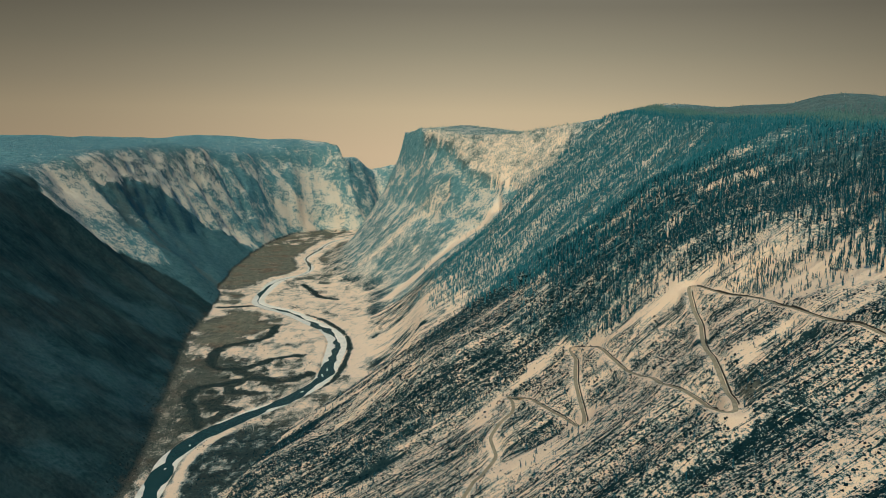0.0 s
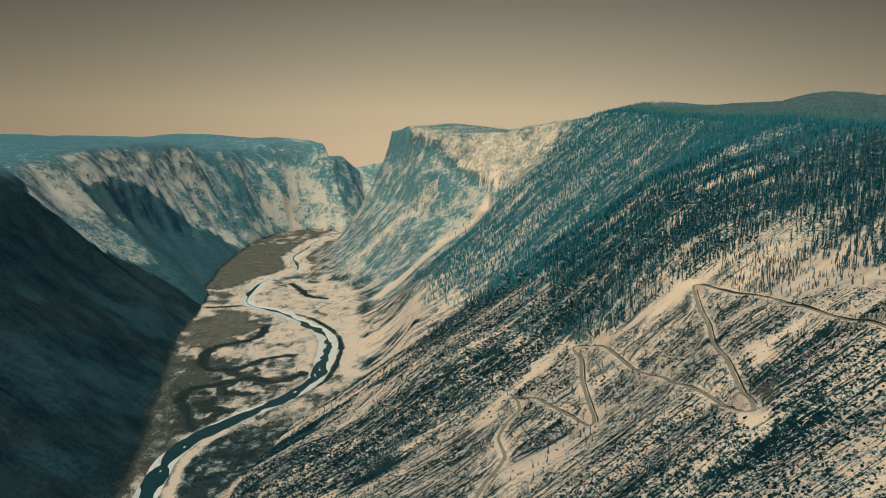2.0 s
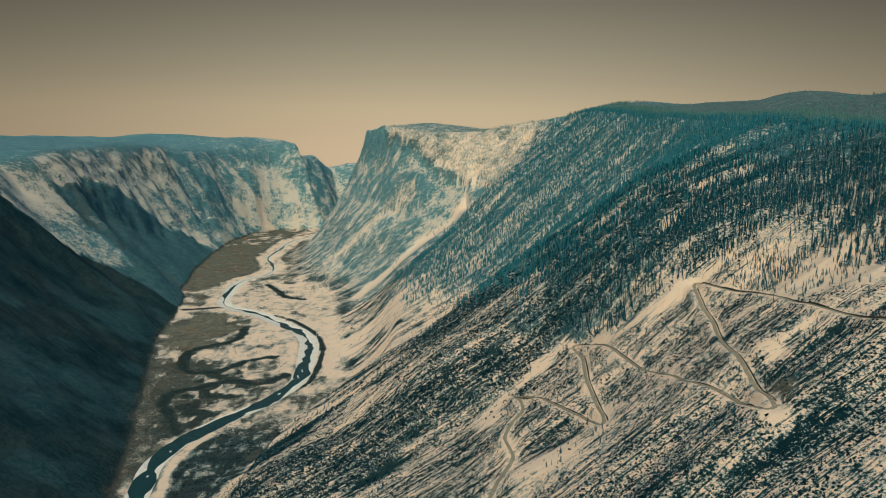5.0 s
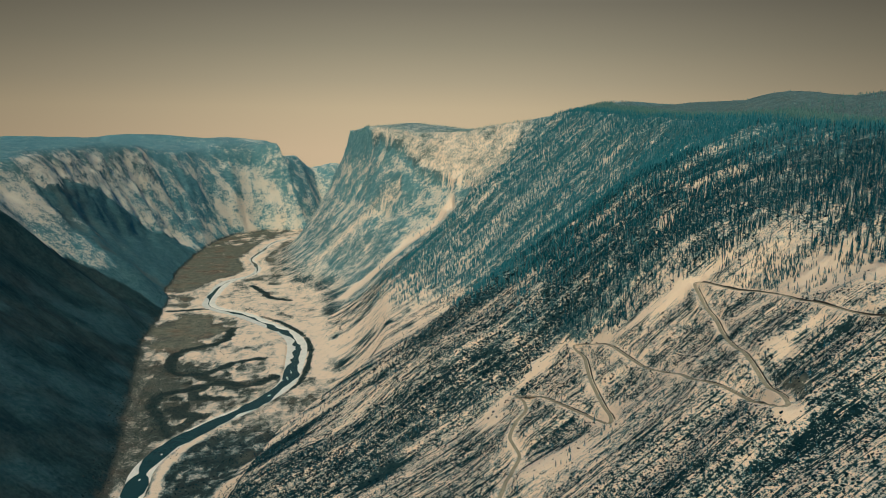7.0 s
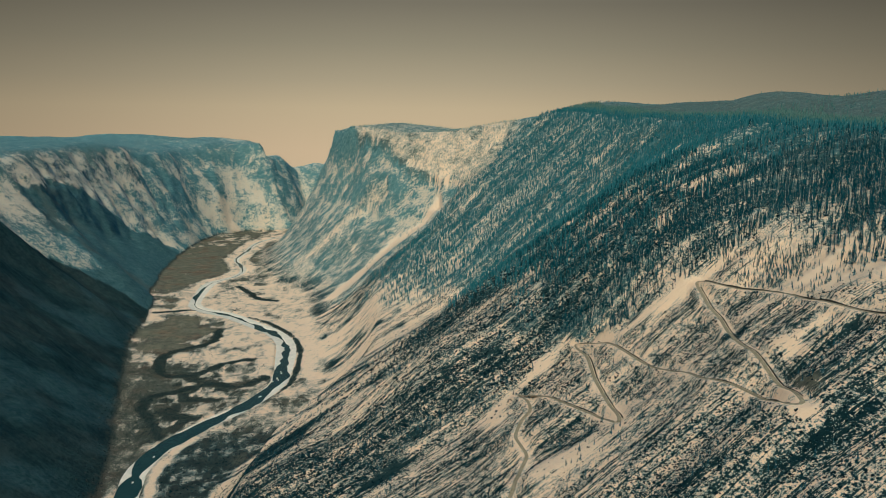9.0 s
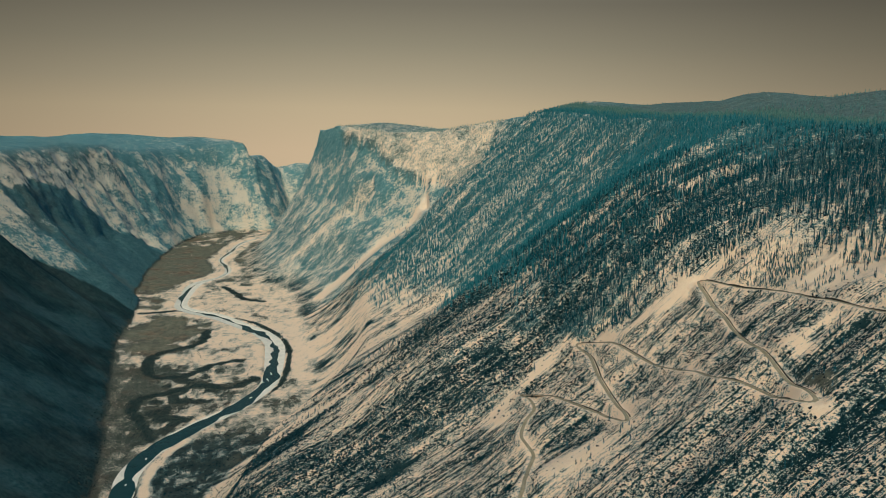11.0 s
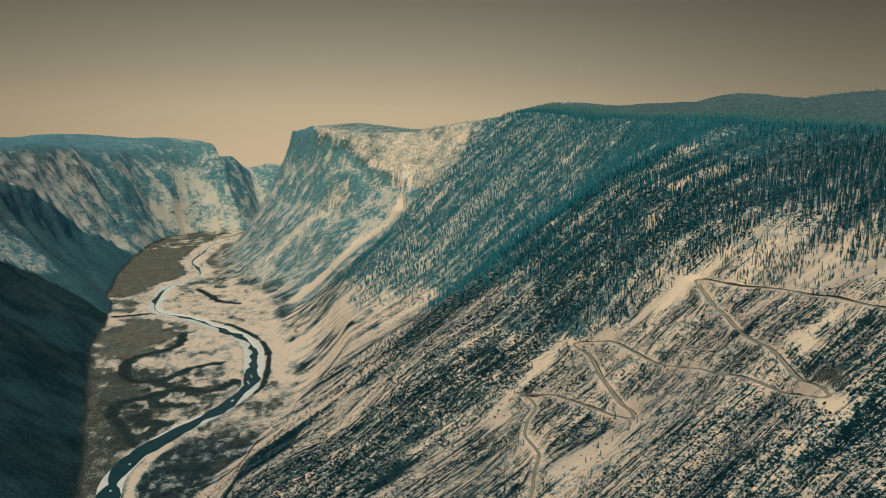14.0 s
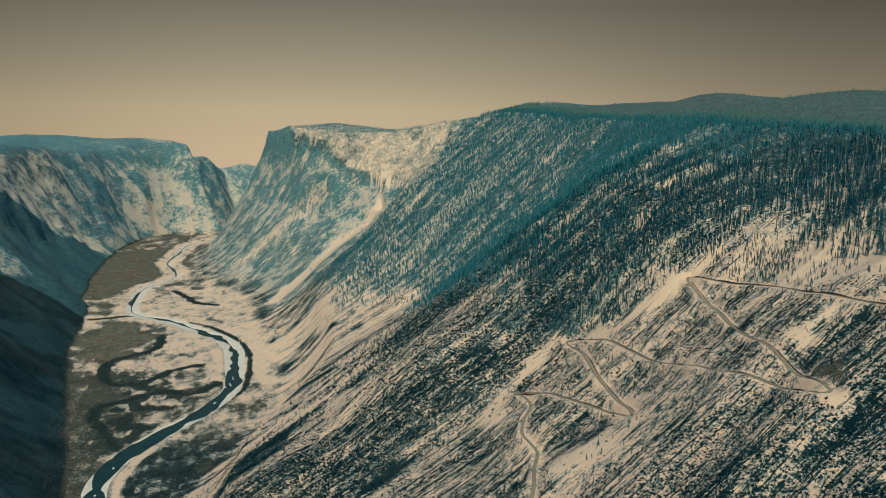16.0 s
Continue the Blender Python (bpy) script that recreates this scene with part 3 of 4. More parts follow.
    # the forest floor takes bluish rock tones: tree shade put into its colour
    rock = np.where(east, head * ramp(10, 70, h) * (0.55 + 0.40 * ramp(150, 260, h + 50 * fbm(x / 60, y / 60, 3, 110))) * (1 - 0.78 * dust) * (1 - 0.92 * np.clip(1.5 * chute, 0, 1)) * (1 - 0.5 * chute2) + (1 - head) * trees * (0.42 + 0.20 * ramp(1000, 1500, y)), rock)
    brown = np.where(east, np.maximum(0.45 * dust, 0.7 * np.clip(2 * scar, 0, 1)), brown)
    snow = np.where(east, s, snow)
    # west wall: bare and dark in front, snowy crags further up the valley, a dark apron below them
    edge = np.interp(h, (60, 171, 229, 292, 343, 383, 426), (4085, 3984, 3857, 3785, 3785, 3810, 3857))
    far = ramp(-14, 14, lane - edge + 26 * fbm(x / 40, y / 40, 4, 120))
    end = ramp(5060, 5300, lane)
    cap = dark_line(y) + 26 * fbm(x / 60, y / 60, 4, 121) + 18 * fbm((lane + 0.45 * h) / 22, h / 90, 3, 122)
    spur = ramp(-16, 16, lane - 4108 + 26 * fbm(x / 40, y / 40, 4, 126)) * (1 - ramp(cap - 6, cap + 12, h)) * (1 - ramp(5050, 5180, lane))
    low_dark = ramp(150, 112, h + 46 * fbm(x / 55, y / 55, 4, 127)) * (1 - ramp(4400, 4600, lane))
    spur = np.maximum(spur, low_dark * far)
    slant = lane + 0.45 * h + 30 * fbm(x / 90, y / 90, 3, 63)
    couloir = fbm(slant / 60, h / 120, 5, 125)
    crag_snow = 0.71 - 0.10 * (1 - ramp(4100, 4200, lane)) * ramp(330, 290, h) + 0.08 * ramp(200, 340, h) * (1 - end) + (0.36 + 0.45 * end) * couloir - 0.09 * end + 0.40 * fbm(x / 70, y / 70 + h / 60, 4, 129)
    fans = np.exp(-((lane - 5745) / 42) ** 2) * ramp(240, 130, h) + 0.7 * np.exp(-((lane - 5905) / 26) ** 2) * ramp(170, 80, h)
    fans = fans + 0.9 * np.exp(-((lane - 5195) / (10 + 0.45 * np.maximum(h - 235, 1))) ** 2) * ramp(235, 260, h)
    dark_face = np.exp(-((slant - 5510) / 45) ** 2) * ramp(60, 120, h) * ramp(370, 310, h) + 0.8 * np.exp(-((slant - 5815) / 40) ** 2) * ramp(120, 180, h) * ramp(360, 300, h)
    thin_dark = spur * (0.5 + 0.35 * fbm(x / 34, y / 34, 3, 119))
    snow = np.where(west, -0.35 + far * (0.35 + crag_snow + 0.35 * fans - 0.25 * dark_face - 1.3 * np.maximum(thin_dark, spur * 0.75)), snow)
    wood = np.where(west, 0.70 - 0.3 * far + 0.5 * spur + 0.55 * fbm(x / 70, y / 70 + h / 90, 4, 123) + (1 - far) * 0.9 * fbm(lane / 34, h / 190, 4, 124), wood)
    # a thin, uneven share of rock tone paints haze over the near slope
    haze_lift = 0.02 + 0.12 * ramp(0.0, 0.5, fbm(x / 120, y / 120 + h / 150, 5, 230))
    rock = np.where(west, (1 - far) * haze_lift + far * (0.85 - 0.46 * spur) * (1 - 0.5 * np.clip(fans, 0, 1)), rock)
    ledge = ramp(0.05, 0.4, fbm(x / 60, y / 60 + h / 120, 3, 116))
    brown = np.where(west, far * (0.4 * ramp(190, 330, h + 60 * fbm(x / 90, y / 90, 2, 128)) * (1 - spur) * (1 - end) + 0.30 * spur * ledge * (1 - ramp(4350, 4550, lane))), brown)
    # plateaus: frosted woods in the east, haze painted as pale tones in the west
    flat = np.where(east, ramp(0, 60, over), np.where(west, ramp(-70, 50, wover + 60 * fbm(x / 110, y / 110, 3, 139)), 0))
    wood = wood * (1 - flat) + np.where(west, 0.3, 0.85) * flat
    brown = brown * (1 - flat) + np.where(west, 0.12, 0.4) * flat
    snow = snow * (1 - flat) + (-0.12 - 0.15 * west + 0.42 * west * ramp(-1500, -900, x) + 0.62 * ramp(2700, 3000, y) * (x > -300) * ramp(1000, 700, x)) * flat
    rock = rock * (1 - flat) + np.where(west, 0.95, 0.9 - 0.35 * ramp(2600, 2300, y)) * flat
    # more snow and rock tone pales the farthest ridge as haze would
    behind = ramp(4480, 4600, y) * ramp(-800, -680, x)
    snow, rock, wood = snow * (1 - behind) + 0.56 * behind, np.maximum(rock, 0.95 * behind), wood * (1 - behind)
    brown = brown * (1 - behind)
    # valley floor
    floor = 1 - np.where(west, ramp(5, 10, h), ramp(4, 20, h))
    dark_spur = spur > 0.5
    meadow = 1.2 * np.exp(-(((x + 575) / 115) ** 2 + ((y - 2290) / 220) ** 2)) + 1.3 * np.exp(-(((x + 660) / 140) ** 2 + ((y - 3250) / 520) ** 2))
    meadow = meadow + 0.55 * ramp(2850, 3150, y)
    meadow = np.clip(1.3 * meadow + 0.9 * fbm(x / 50, y / 80, 4, 131) - 0.2, 0, 1)
    dr, _ = line_distance(x, y, RIVER_LINE, 130)
    brown = np.maximum(brown, 0.6 * np.clip(field * 1.4, 0, 1) * east)
    brown = brown + floor * (meadow * ramp(30, 70, dr) * (1 - 0.15 * ramp(2800, 3100, y)) - brown)
    mead = brown.copy()
    bank = ramp(-450, -425, x) * (1 - ramp(1500, 1620, y))
    brown = np.maximum(brown, floor * (0.55 - 0.05 * ramp(1900, 2060, y)) * (1 - 0.75 * bank))
    mead = mead / (1 - 0.15 * ramp(2800, 3100, y))
    flats = 0.84 - 0.75 * mead + 0.30 * fbm(x / 34, y / 44, 6, 133) + 0.30 * fbm(x / 11, y / 30, 4, 134) - 0.05 - 0.04 * (1 - ramp(1950, 2100, y)) - 0.40 * ramp(-450, -550, x) * (y < 2000) - 0.2 * (1 - ramp(1850, 2050, y)) - 0.10 * (1 - ramp(1350, 1650, y)) - 0.16 * bank + 0.70 * bank * np.exp(-((dr - 33) / 9) ** 2)
    snow = snow + floor * (flats - snow)
    rock = rock * (1 - floor)
    wood = wood + floor * (0.3 + 0.3 * fbm(x / 40, y / 40, 2, 135) - wood)
    belt = belt_ground(x, y) * floor
    snow = snow - 0.62 * belt
    wood = wood + 0.3 * belt
    brown = brown * (1 - 0.75 * belt)
    foot = ramp(18, 7, h) * (w > e - 3) * (x < -400) * (1 - ramp(2450, 2600, y)) * ramp(-0.3, 0.3, w / 10 + 0.2)
    brown = np.maximum(brown, 0.5 * foot * ramp(-0.1, 0.35, fbm(x / 18, y / 26, 4, 138)))
    snow = snow - 0.25 * foot
    soft = np.clip(0.15 * floor + east * (0.25 * ramp(950, 1500, y) + 0.15 * fan) * (1 - head) + east * (np.clip(field * 1.3, 0, 0.8) + 0.8 * chute + 0.5 * crest + 0.7 * dust), 0, 1)
    calm = np.clip(1 - 0.8 * rock - 0.8 * dust * east - 0.85 * np.clip(field * 1.6, 0, 1) * east - 0.85 * trees * east + (-0.55 * fan + 0.2 * ramp(950, 1500, y)) * east - 0.9 * floor, 0.1, 1.4)
    calm = calm * (1 - 0.7 * np.clip(chute, 0, 1) * east) * (1 - 0.45 * head * east)
    calm = calm * (0.3 + 0.7 * ramp(4, 10, verge))
    # dry grass on the bare west slope
    brown = np.where(west & ~dark_spur, np.maximum(brown, (1 - far) * 0.08 * ramp(-0.2, 0.45, fbm(x / 110, y / 110 + h / 200, 4, 137))), brown)
    return snow, np.clip(wood, 0, 1), np.clip(brown, 0, 1), np.clip(rock, 0, 1), soft, calm


def mesh_object(name, verts, faces, material, smooth=True, parent=None):
    """A mesh from arrays of corners and of triangles or quads."""
    me = bpy.data.meshes.new(name)
    n, k = faces.shape
    me.vertices.add(len(verts))
    me.vertices.foreach_set("co", np.ascontiguousarray(verts, np.float32).ravel())
    me.loops.add(n * k)
    me.loops.foreach_set("vertex_index", np.ascontiguousarray(faces, np.int32).ravel())
    me.polygons.add(n)
    me.polygons.foreach_set("loop_start", np.arange(0, n * k, k, dtype=np.int32))
    me.polygons.foreach_set("use_smooth", np.full(n, smooth))
    me.materials.append(material)
    me.update(calc_edges=True)
    ob = new(name, me)
    if parent:
        ob.parent = parent
    return ob


def grid_faces(rows, cols):
    i = np.arange(rows * cols).reshape(rows, cols)
    return np.stack([i[:-1, :-1], i[:-1, 1:], i[1:, 1:], i[1:, :-1]], -1).reshape(-1, 4)


# one sheet of land, finer where it is nearer
ys = np.concatenate([np.linspace(-1200, 260, 30, endpoint=False), np.geomspace(260, 2200, 440, endpoint=False), np.linspace(2200, 4870, 300)])
us = np.linspace(0, 1, 760)
GY, GU = np.meshgrid(ys, us, indexing="ij")
GX = -(330 + 0.5 * np.abs(GY)) * (1 - GU) + (330 + 0.82 * np.abs(GY)) * GU
GZ = ground_height(GX, GY)
ground = mesh_object("ground", np.stack([GX, GY, GZ], -1).reshape(-1, 3), grid_faces(*GX.shape), M_LAND)
west_lane = GY - 0.1 * GX + ramp(3700, 4100, GY) * (GX + 700) * 1.3
lanes = np.where(east_side(GX, GY)[0] >= west_side(GX, GY)[0], GY - 0.22 * GX, west_lane)
top_land = (east_side(GX, GY)[1] > 10) | (west_side(GX, GY)[1] > -15)
on_east = (east_side(GX, GY)[0] >= west_side(GX, GY)[0]) & ~top_land
lanes = np.where(GZ < 9, GY - 0.22 * GX, np.where(top_land, GX, lanes))
a = ground.data.attributes.new("lay", "FLOAT_VECTOR", "POINT")
a.data.foreach_set("vector", np.stack([lanes, np.where(top_land, GY * 4, np.where((GZ < 9) | on_east, GX * 0.8, GZ)), GX * 0], -1).astype(np.float32).ravel())


def evened(v, n):
    """Mean over a square of grid cells, n to each side."""
    for axis in (0, 1):
        pad = [(0, 0), (0, 0)]
        pad[axis] = (n + 1, n)
        c = np.cumsum(np.pad(v, pad, mode="edge"), axis=axis)
        k = 2 * n + 1
        v = (c[k:] - c[:-k] if axis == 0 else c[:, k:] - c[:, :-k]) / k
    return v


coat = list(surface(GX, GY, GZ))
# snow lies on ledges and in hollows of the crags, and slips from the steep faces
fall_x = np.gradient(GZ, axis=1) / np.gradient(GX, axis=1)
fall_y = (np.gradient(GZ, axis=0) - fall_x * np.gradient(GX, axis=0)) / np.gradient(GY, axis=0)
steepness = np.hypot(fall_x, fall_y)
coat[0] = coat[0] + coat[3] * (np.clip(0.35 * (evened(steepness, 6) - steepness), -0.26, 0.26) + np.clip(0.035 * (evened(GZ, 4) - GZ), -0.2, 0.2)) * (GZ > 20)
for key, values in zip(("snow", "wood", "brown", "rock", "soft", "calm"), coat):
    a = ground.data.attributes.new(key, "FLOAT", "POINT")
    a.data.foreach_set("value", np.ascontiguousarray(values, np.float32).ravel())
tagged(ground, "steep snow-streaked valley walls, rocky plateaus and river flats", "ground", kind="structure")


def ribbon(name, line, halves, lifts, material, parent=None):
    """A strip along a line: at each offset in halves (metres to the side, array or number) a row of corners with its lift."""
    p = line[:, :2]
    t = np.gradient(p, axis=0)
    t /= np.linalg.norm(t, axis=1)[:, None] + 1e-9
    side = np.column_stack([t[:, 1], -t[:, 0]])
    rows = []
    for off, lift in zip(halves, lifts):
        q = p + side * np.broadcast_to(off, len(p))[:, None]
        rows.append(np.column_stack([q, line[:, 2] + lift]))
    v = np.stack(rows, 1)
    return mesh_object(name, v.reshape(-1, 3), grid_faces(v.shape[0], v.shape[1]), material, parent=parent)


for line, label in zip(ROADS, ("sandy gravel mountain road with tight hairpin bends", "lower leg of the sandy gravel mountain road")):
    wob = 0.5 * fbm(np.arange(len(line)) / 6, np.zeros(len(line)), 2, 141)
    road = ribbon("road", line, (-1.8 + wob, -1.3, -0.6, 0, 0.6, 1.3, 1.8 + wob), (-0.1, 0.36, 0.30, 0.42, 0.30, 0.36, -0.1), M_ROAD)
    tagged(road, label, "road", kind="structure")

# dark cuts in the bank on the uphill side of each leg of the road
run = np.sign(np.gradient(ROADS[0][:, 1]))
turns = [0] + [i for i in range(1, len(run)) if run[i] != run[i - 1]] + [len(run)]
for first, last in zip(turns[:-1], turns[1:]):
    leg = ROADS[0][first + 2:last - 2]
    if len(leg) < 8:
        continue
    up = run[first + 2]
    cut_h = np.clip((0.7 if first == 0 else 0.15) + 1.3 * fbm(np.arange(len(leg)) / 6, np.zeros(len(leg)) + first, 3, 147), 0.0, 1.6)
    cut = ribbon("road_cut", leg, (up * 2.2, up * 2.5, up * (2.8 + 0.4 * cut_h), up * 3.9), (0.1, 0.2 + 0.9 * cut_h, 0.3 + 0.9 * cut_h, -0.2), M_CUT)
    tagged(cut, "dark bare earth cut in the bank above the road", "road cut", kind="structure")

along = np.linspace(0, 1, len(RIVER_LINE))
level = np.column_stack([RIVER_LINE, np.full(len(RIVER_LINE), -0.9)])
half = river_half(along)
water = ribbon("river", level, (-half - 2, 0, half + 2), (0, 0, 0), M_WATER)
tagged(water, "dark cold river winding between ice shelves", "river", kind="structure")
for sgn, seed in ((-1, 151), (1, 157)):
    open_water = np.interp(along, (0.0, 0.30, 0.44, 0.52, 0.60, 0.75), (0.92, 0.86, 0.66, 0.40, 0.16, 0.20))
    inner = half * np.clip(open_water + (0.08 if sgn < 0 else -0.08) + 0.8 * fbm(along * 34, along * 0, 5, seed) + 0.45 * fbm(along * 95, along * 0, 2, seed + 9), 0.05, 1.08)
    ice = ribbon("shore_ice", level, (sgn * inner, sgn * (inner + 0.6), sgn * (half + 6)), (0.02, 0.35, 0.6), M_ICE)
    tagged(ice, "snow-covered ice shelf along the river bank", "ice", kind="structure")


# ---- trees and scrub ----
def star_tier(n, radius, z0, z1, rng, ragged=0.35):
    """A ragged skirt of drooping boughs: a ring of spikes round the stem, from z1 at the stem down to z0."""
    v, f = [(0, 0, z1)], []
    turn = rng.uniform(0, 6.28)
    for k in range(n):
        a = turn + 6.283 * k / n
        r = radius * rng.uniform(1 - ragged, 1 + ragged)
        v.append((r * math.cos(a), r * math.sin(a), z0 + rng.uniform(-0.05, 0.05)))
        b = a + 3.1416 / n
        v.append((0.35 * radius * math.cos(b), 0.35 * radius * math.sin(b), z0 + 0.35 * (z1 - z0)))
    m = 2 * n
    for k in range(m):
        f.append((0, 1 + k, 1 + (k + 1) % m))
    return v, f


def stem(radius, height, sides=4):
    v = [(radius * math.cos(6.283 * k / sides), radius * math.sin(6.283 * k / sides), -0.08) for k in range(sides)] + [(0, 0, height)]
    return v, [(k, (k + 1) % sides, sides) for k in range(sides)]


def joined(pieces):
    v, f = [], []
    for pv, pf in pieces:
        f += [tuple(i + len(v) for i in t) for t in pf]
        v += pv
    return np.array(v, float), np.array(f, int)


def conifer_shape(seed, tiers, spikes, width, bare):
    """Crown of a unit-high conifer; bare: where the boughs begin."""
    rng = random.Random(seed)
    parts = []
    for k in range(tiers):
        s = k / tiers
        r = width * (1 - s) ** 0.8 * rng.uniform(0.75, 1.2)
        z0 = bare + (1 - bare) * s
        parts.append(star_tier(spikes, r, z0, min(1.0, z0 + (1 - bare) * 1.5 / tiers), rng))
    return parts


def clump_shape(seed, n=7):
    """A low ragged bush, unit radius."""
    rng = random.Random(seed)
    v = [(0, 0, rng.uniform(0.7, 1.0))]
    for ring, (r, z) in enumerate(((0.65, 0.55), (1.0, -0.1))):
        for k in range(n):
            a = 6.283 * (k + 0.5 * ring) / n
            q = r * rng.uniform(0.6, 1.25)
            v.append((q * math.cos(a), q * math.sin(a), z * rng.uniform(0.7, 1.4)))
    f = [(0, 1 + k, 1 + (k + 1) % n) for k in range(n)]
    for k in range(n):
        a, b, c, d = 1 + k, 1 + (k + 1) % n, 1 + n + k, 1 + n + (k + 1) % n
        f += [(a, c, b), (b, c, d)]
    return np.array(v, float), np.array(f, int)


def scatter(name, shapes, px, py, size, wide, material, label, category, sink=0.02, lean=0.04, seed=1):
    """Many copies of the shapes joined into one mesh, standing on the ground."""
    rng = np.random.RandomState(seed)
    pz = ground_height(px, py)
    which = rng.randint(0, len(shapes), len(px))
    vs, fs, base = [], [], 0
    for k, (v, f) in enumerate(shapes):
        i = np.nonzero(which == k)[0]
        if not len(i):
            continue
        a = rng.uniform(0, 6.283, len(i))
        c, s = np.cos(a)[:, None], np.sin(a)[:, None]
        w, h = (size[i] * wide[i])[:, None], size[i][:, None]
        lx, ly = rng.normal(0, lean, (len(i), 1)), rng.normal(0, lean, (len(i), 1))
        x = (v[:, 0] * c - v[:, 1] * s) * w + v[:, 2] * h * lx + px[i][:, None]
        y = (v[:, 0] * s + v[:, 1] * c) * w + v[:, 2] * h * ly + py[i][:, None]
        z = v[:, 2] * h + pz[i][:, None] - sink * h
        vs.append(np.stack([x, y, z], -1).reshape(-1, 3))
        fs.append((f[None] + (np.arange(len(i)) * len(v))[:, None, None] + base).reshape(-1, 3))
        base += len(i) * len(v)
    ob = mesh_object(name, np.concatenate(vs), np.concatenate(fs), material, smooth=False)
    return tagged(ob, label, category, kind="stuff")


def drawn(n, x0, x1, y0, y1, density, seed):
    """Random places in a stretch of the plan, kept with the given density."""
    rng = np.random.RandomState(seed)
    x, y = rng.uniform(x0, x1, n), rng.uniform(y0, y1, n)
    keep = rng.uniform(0, 1, n) < density(x, y)
    return x[keep], y[keep]


def clear_of_road(x, y, d=6.5):
    out = np.ones_like(x)
    for line in ROADS:
        out = out * (line_distance(x, y, line, 14)[0] > d)
    return out


def slope_trees(x, y):
    h = land(x, y)
    over = east_side(x, y)[1]
    return forest_cover(x, y, h, over)[0] * clear_of_road(x, y)


NEAR_BOX = (330, 560, 640, 1010)
larches = [joined([stem(0.018, 0.95)] + conifer_shape(s, 5, 4, 0.115, 0.12)) for s in range(5)]
slim = [joined([stem(0.02, 0.95, 3)] + conifer_shape(s + 20, 4, 4, 0.12, 0.05)) for s in range(5)]
dense = [joined(conifer_shape(s + 30, 3, 4, 0.14, 0.03)) for s in range(6)]
far_trees = [joined(conifer_shape(s + 40, 3, 3, 0.19, 0.0)) for s in range(5)]
bushes = [clump_shape(s, 3) for s in range(8)]
rs = np.random.RandomState(5)


def sizes(n, lo, hi):
    return lo + (hi - lo) * rs.beta(2, 2.2, n)


# woods on the east wall
x, y = drawn(88000, -150, 640, 860, 2700, lambda x, y: slope_trees(x, y) * 0.8 * np.where(y < 1450, 0.74, 0.62), 201)
inside = (x > NEAR_BOX[0]) & (x < NEAR_BOX[1]) & (y > NEAR_BOX[2]) & (y < NEAR_BOX[3])
mid = (y < rs.uniform(980, 1350, len(y))) & ~inside & (east_side(x, y)[1] < rs.uniform(-30, 20, len(y)))
scatter("larch_wood", larches, x[mid], y[mid], sizes(mid.sum(), 6, 16), np.ones(mid.sum()), M_TREE,
        "dark leafless larch wood on the steep snowy slope", "forest", seed=1)
rim_side = (east_side(x, y)[1] > rs.uniform(10, 60, len(y))) & ~mid & ~inside
scatter("plateau_wood", dense, x[rim_side], y[rim_side], sizes(rim_side.sum(), 7, 14), np.full(rim_side.sum(), 1.2), M_FROST_HAZE,
        "pale frosted conifers along the plateau rim", "forest", seed=14)
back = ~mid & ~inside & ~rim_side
scatter("larch_wood", dense, x[back], y[back], sizes(back.sum(), 7, 16), np.ones(back.sum()), M_HAZED,
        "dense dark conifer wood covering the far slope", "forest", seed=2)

# thicker wood just behind the crest of the spur
x, y = drawn(24000, 140, 420, 868, 1330, lambda x, y: slope_trees(x, y) * (x < 330 + 90 * ramp(1010, 1015, y)) * 0.34, 226)
scatter("larch_wood", dense, x, y, sizes(len(x), 5, 13), np.full(len(x), 0.95), M_TREE,
        "dense dark larch wood behind the snowy crest", "forest", seed=16)

# frosted woods on the east plateau
x, y = drawn(15000, 380, 2500, 520, 3800, lambda x, y: (east_side(x, y)[1] > 5) * (x < 300 + 0.8 * y) * (1 - ramp(2750, 2900, y) * (x < 520)) * 0.8, 203)
scatter("plateau_wood", far_trees, x, y, sizes(len(x), 9, 16) * (1 - 0.4 * ramp(1300, 2200, y)) * (1 - 0.5 * ramp(60, 240, east_side(x, y)[1])), np.full(len(x), 1.35), M_FROST_HAZE,
        "frosted grey-green conifer wood on the plateau", "forest", seed=3)

# thin woods on the headland's upper slope
x, y = drawn(15000, -100, 520, 2540, 3300, lambda x, y: ramp(0, 40, land(x, y) - ledge_z(x)) * (y > gully_y(x)) * 0.75 * (1 - 0.7 * ramp(0, 50, east_side(x, y)[1])), 204)
scatter("headland_wood", far_trees, x, y, sizes(len(x), 5, 10), np.full(len(x), 0.8), M_PALE,
        "sparse snow-dusted wood on the headland slope", "forest", seed=4)


def young_growth(x, y):
    h = land(x, y)
    g = fbm((y - 0.22 * x) / 26, x / 120, 3, 211)
    return clear_of_road(x, y, 5) * ramp(-0.1, 0.35, g) * ramp(110, 200, h) * (1 - ramp(470, 520, h)) * (1 - 0.8 * forest_cover(x, y, h, h * 0 - 500)[1])


x, y = drawn(14000, -260, 330, 430, 1500, lambda x, y: young_growth(x, y) * (0.35 + 0.65 * ramp(840, 930, y)), 205)
scatter("young_larches", slim, x, y, sizes(len(x), 3, 8.5), np.full(len(x), 1.5), M_TREE,
        "scattered young larches on the snowy slope", "saplings", seed=5)


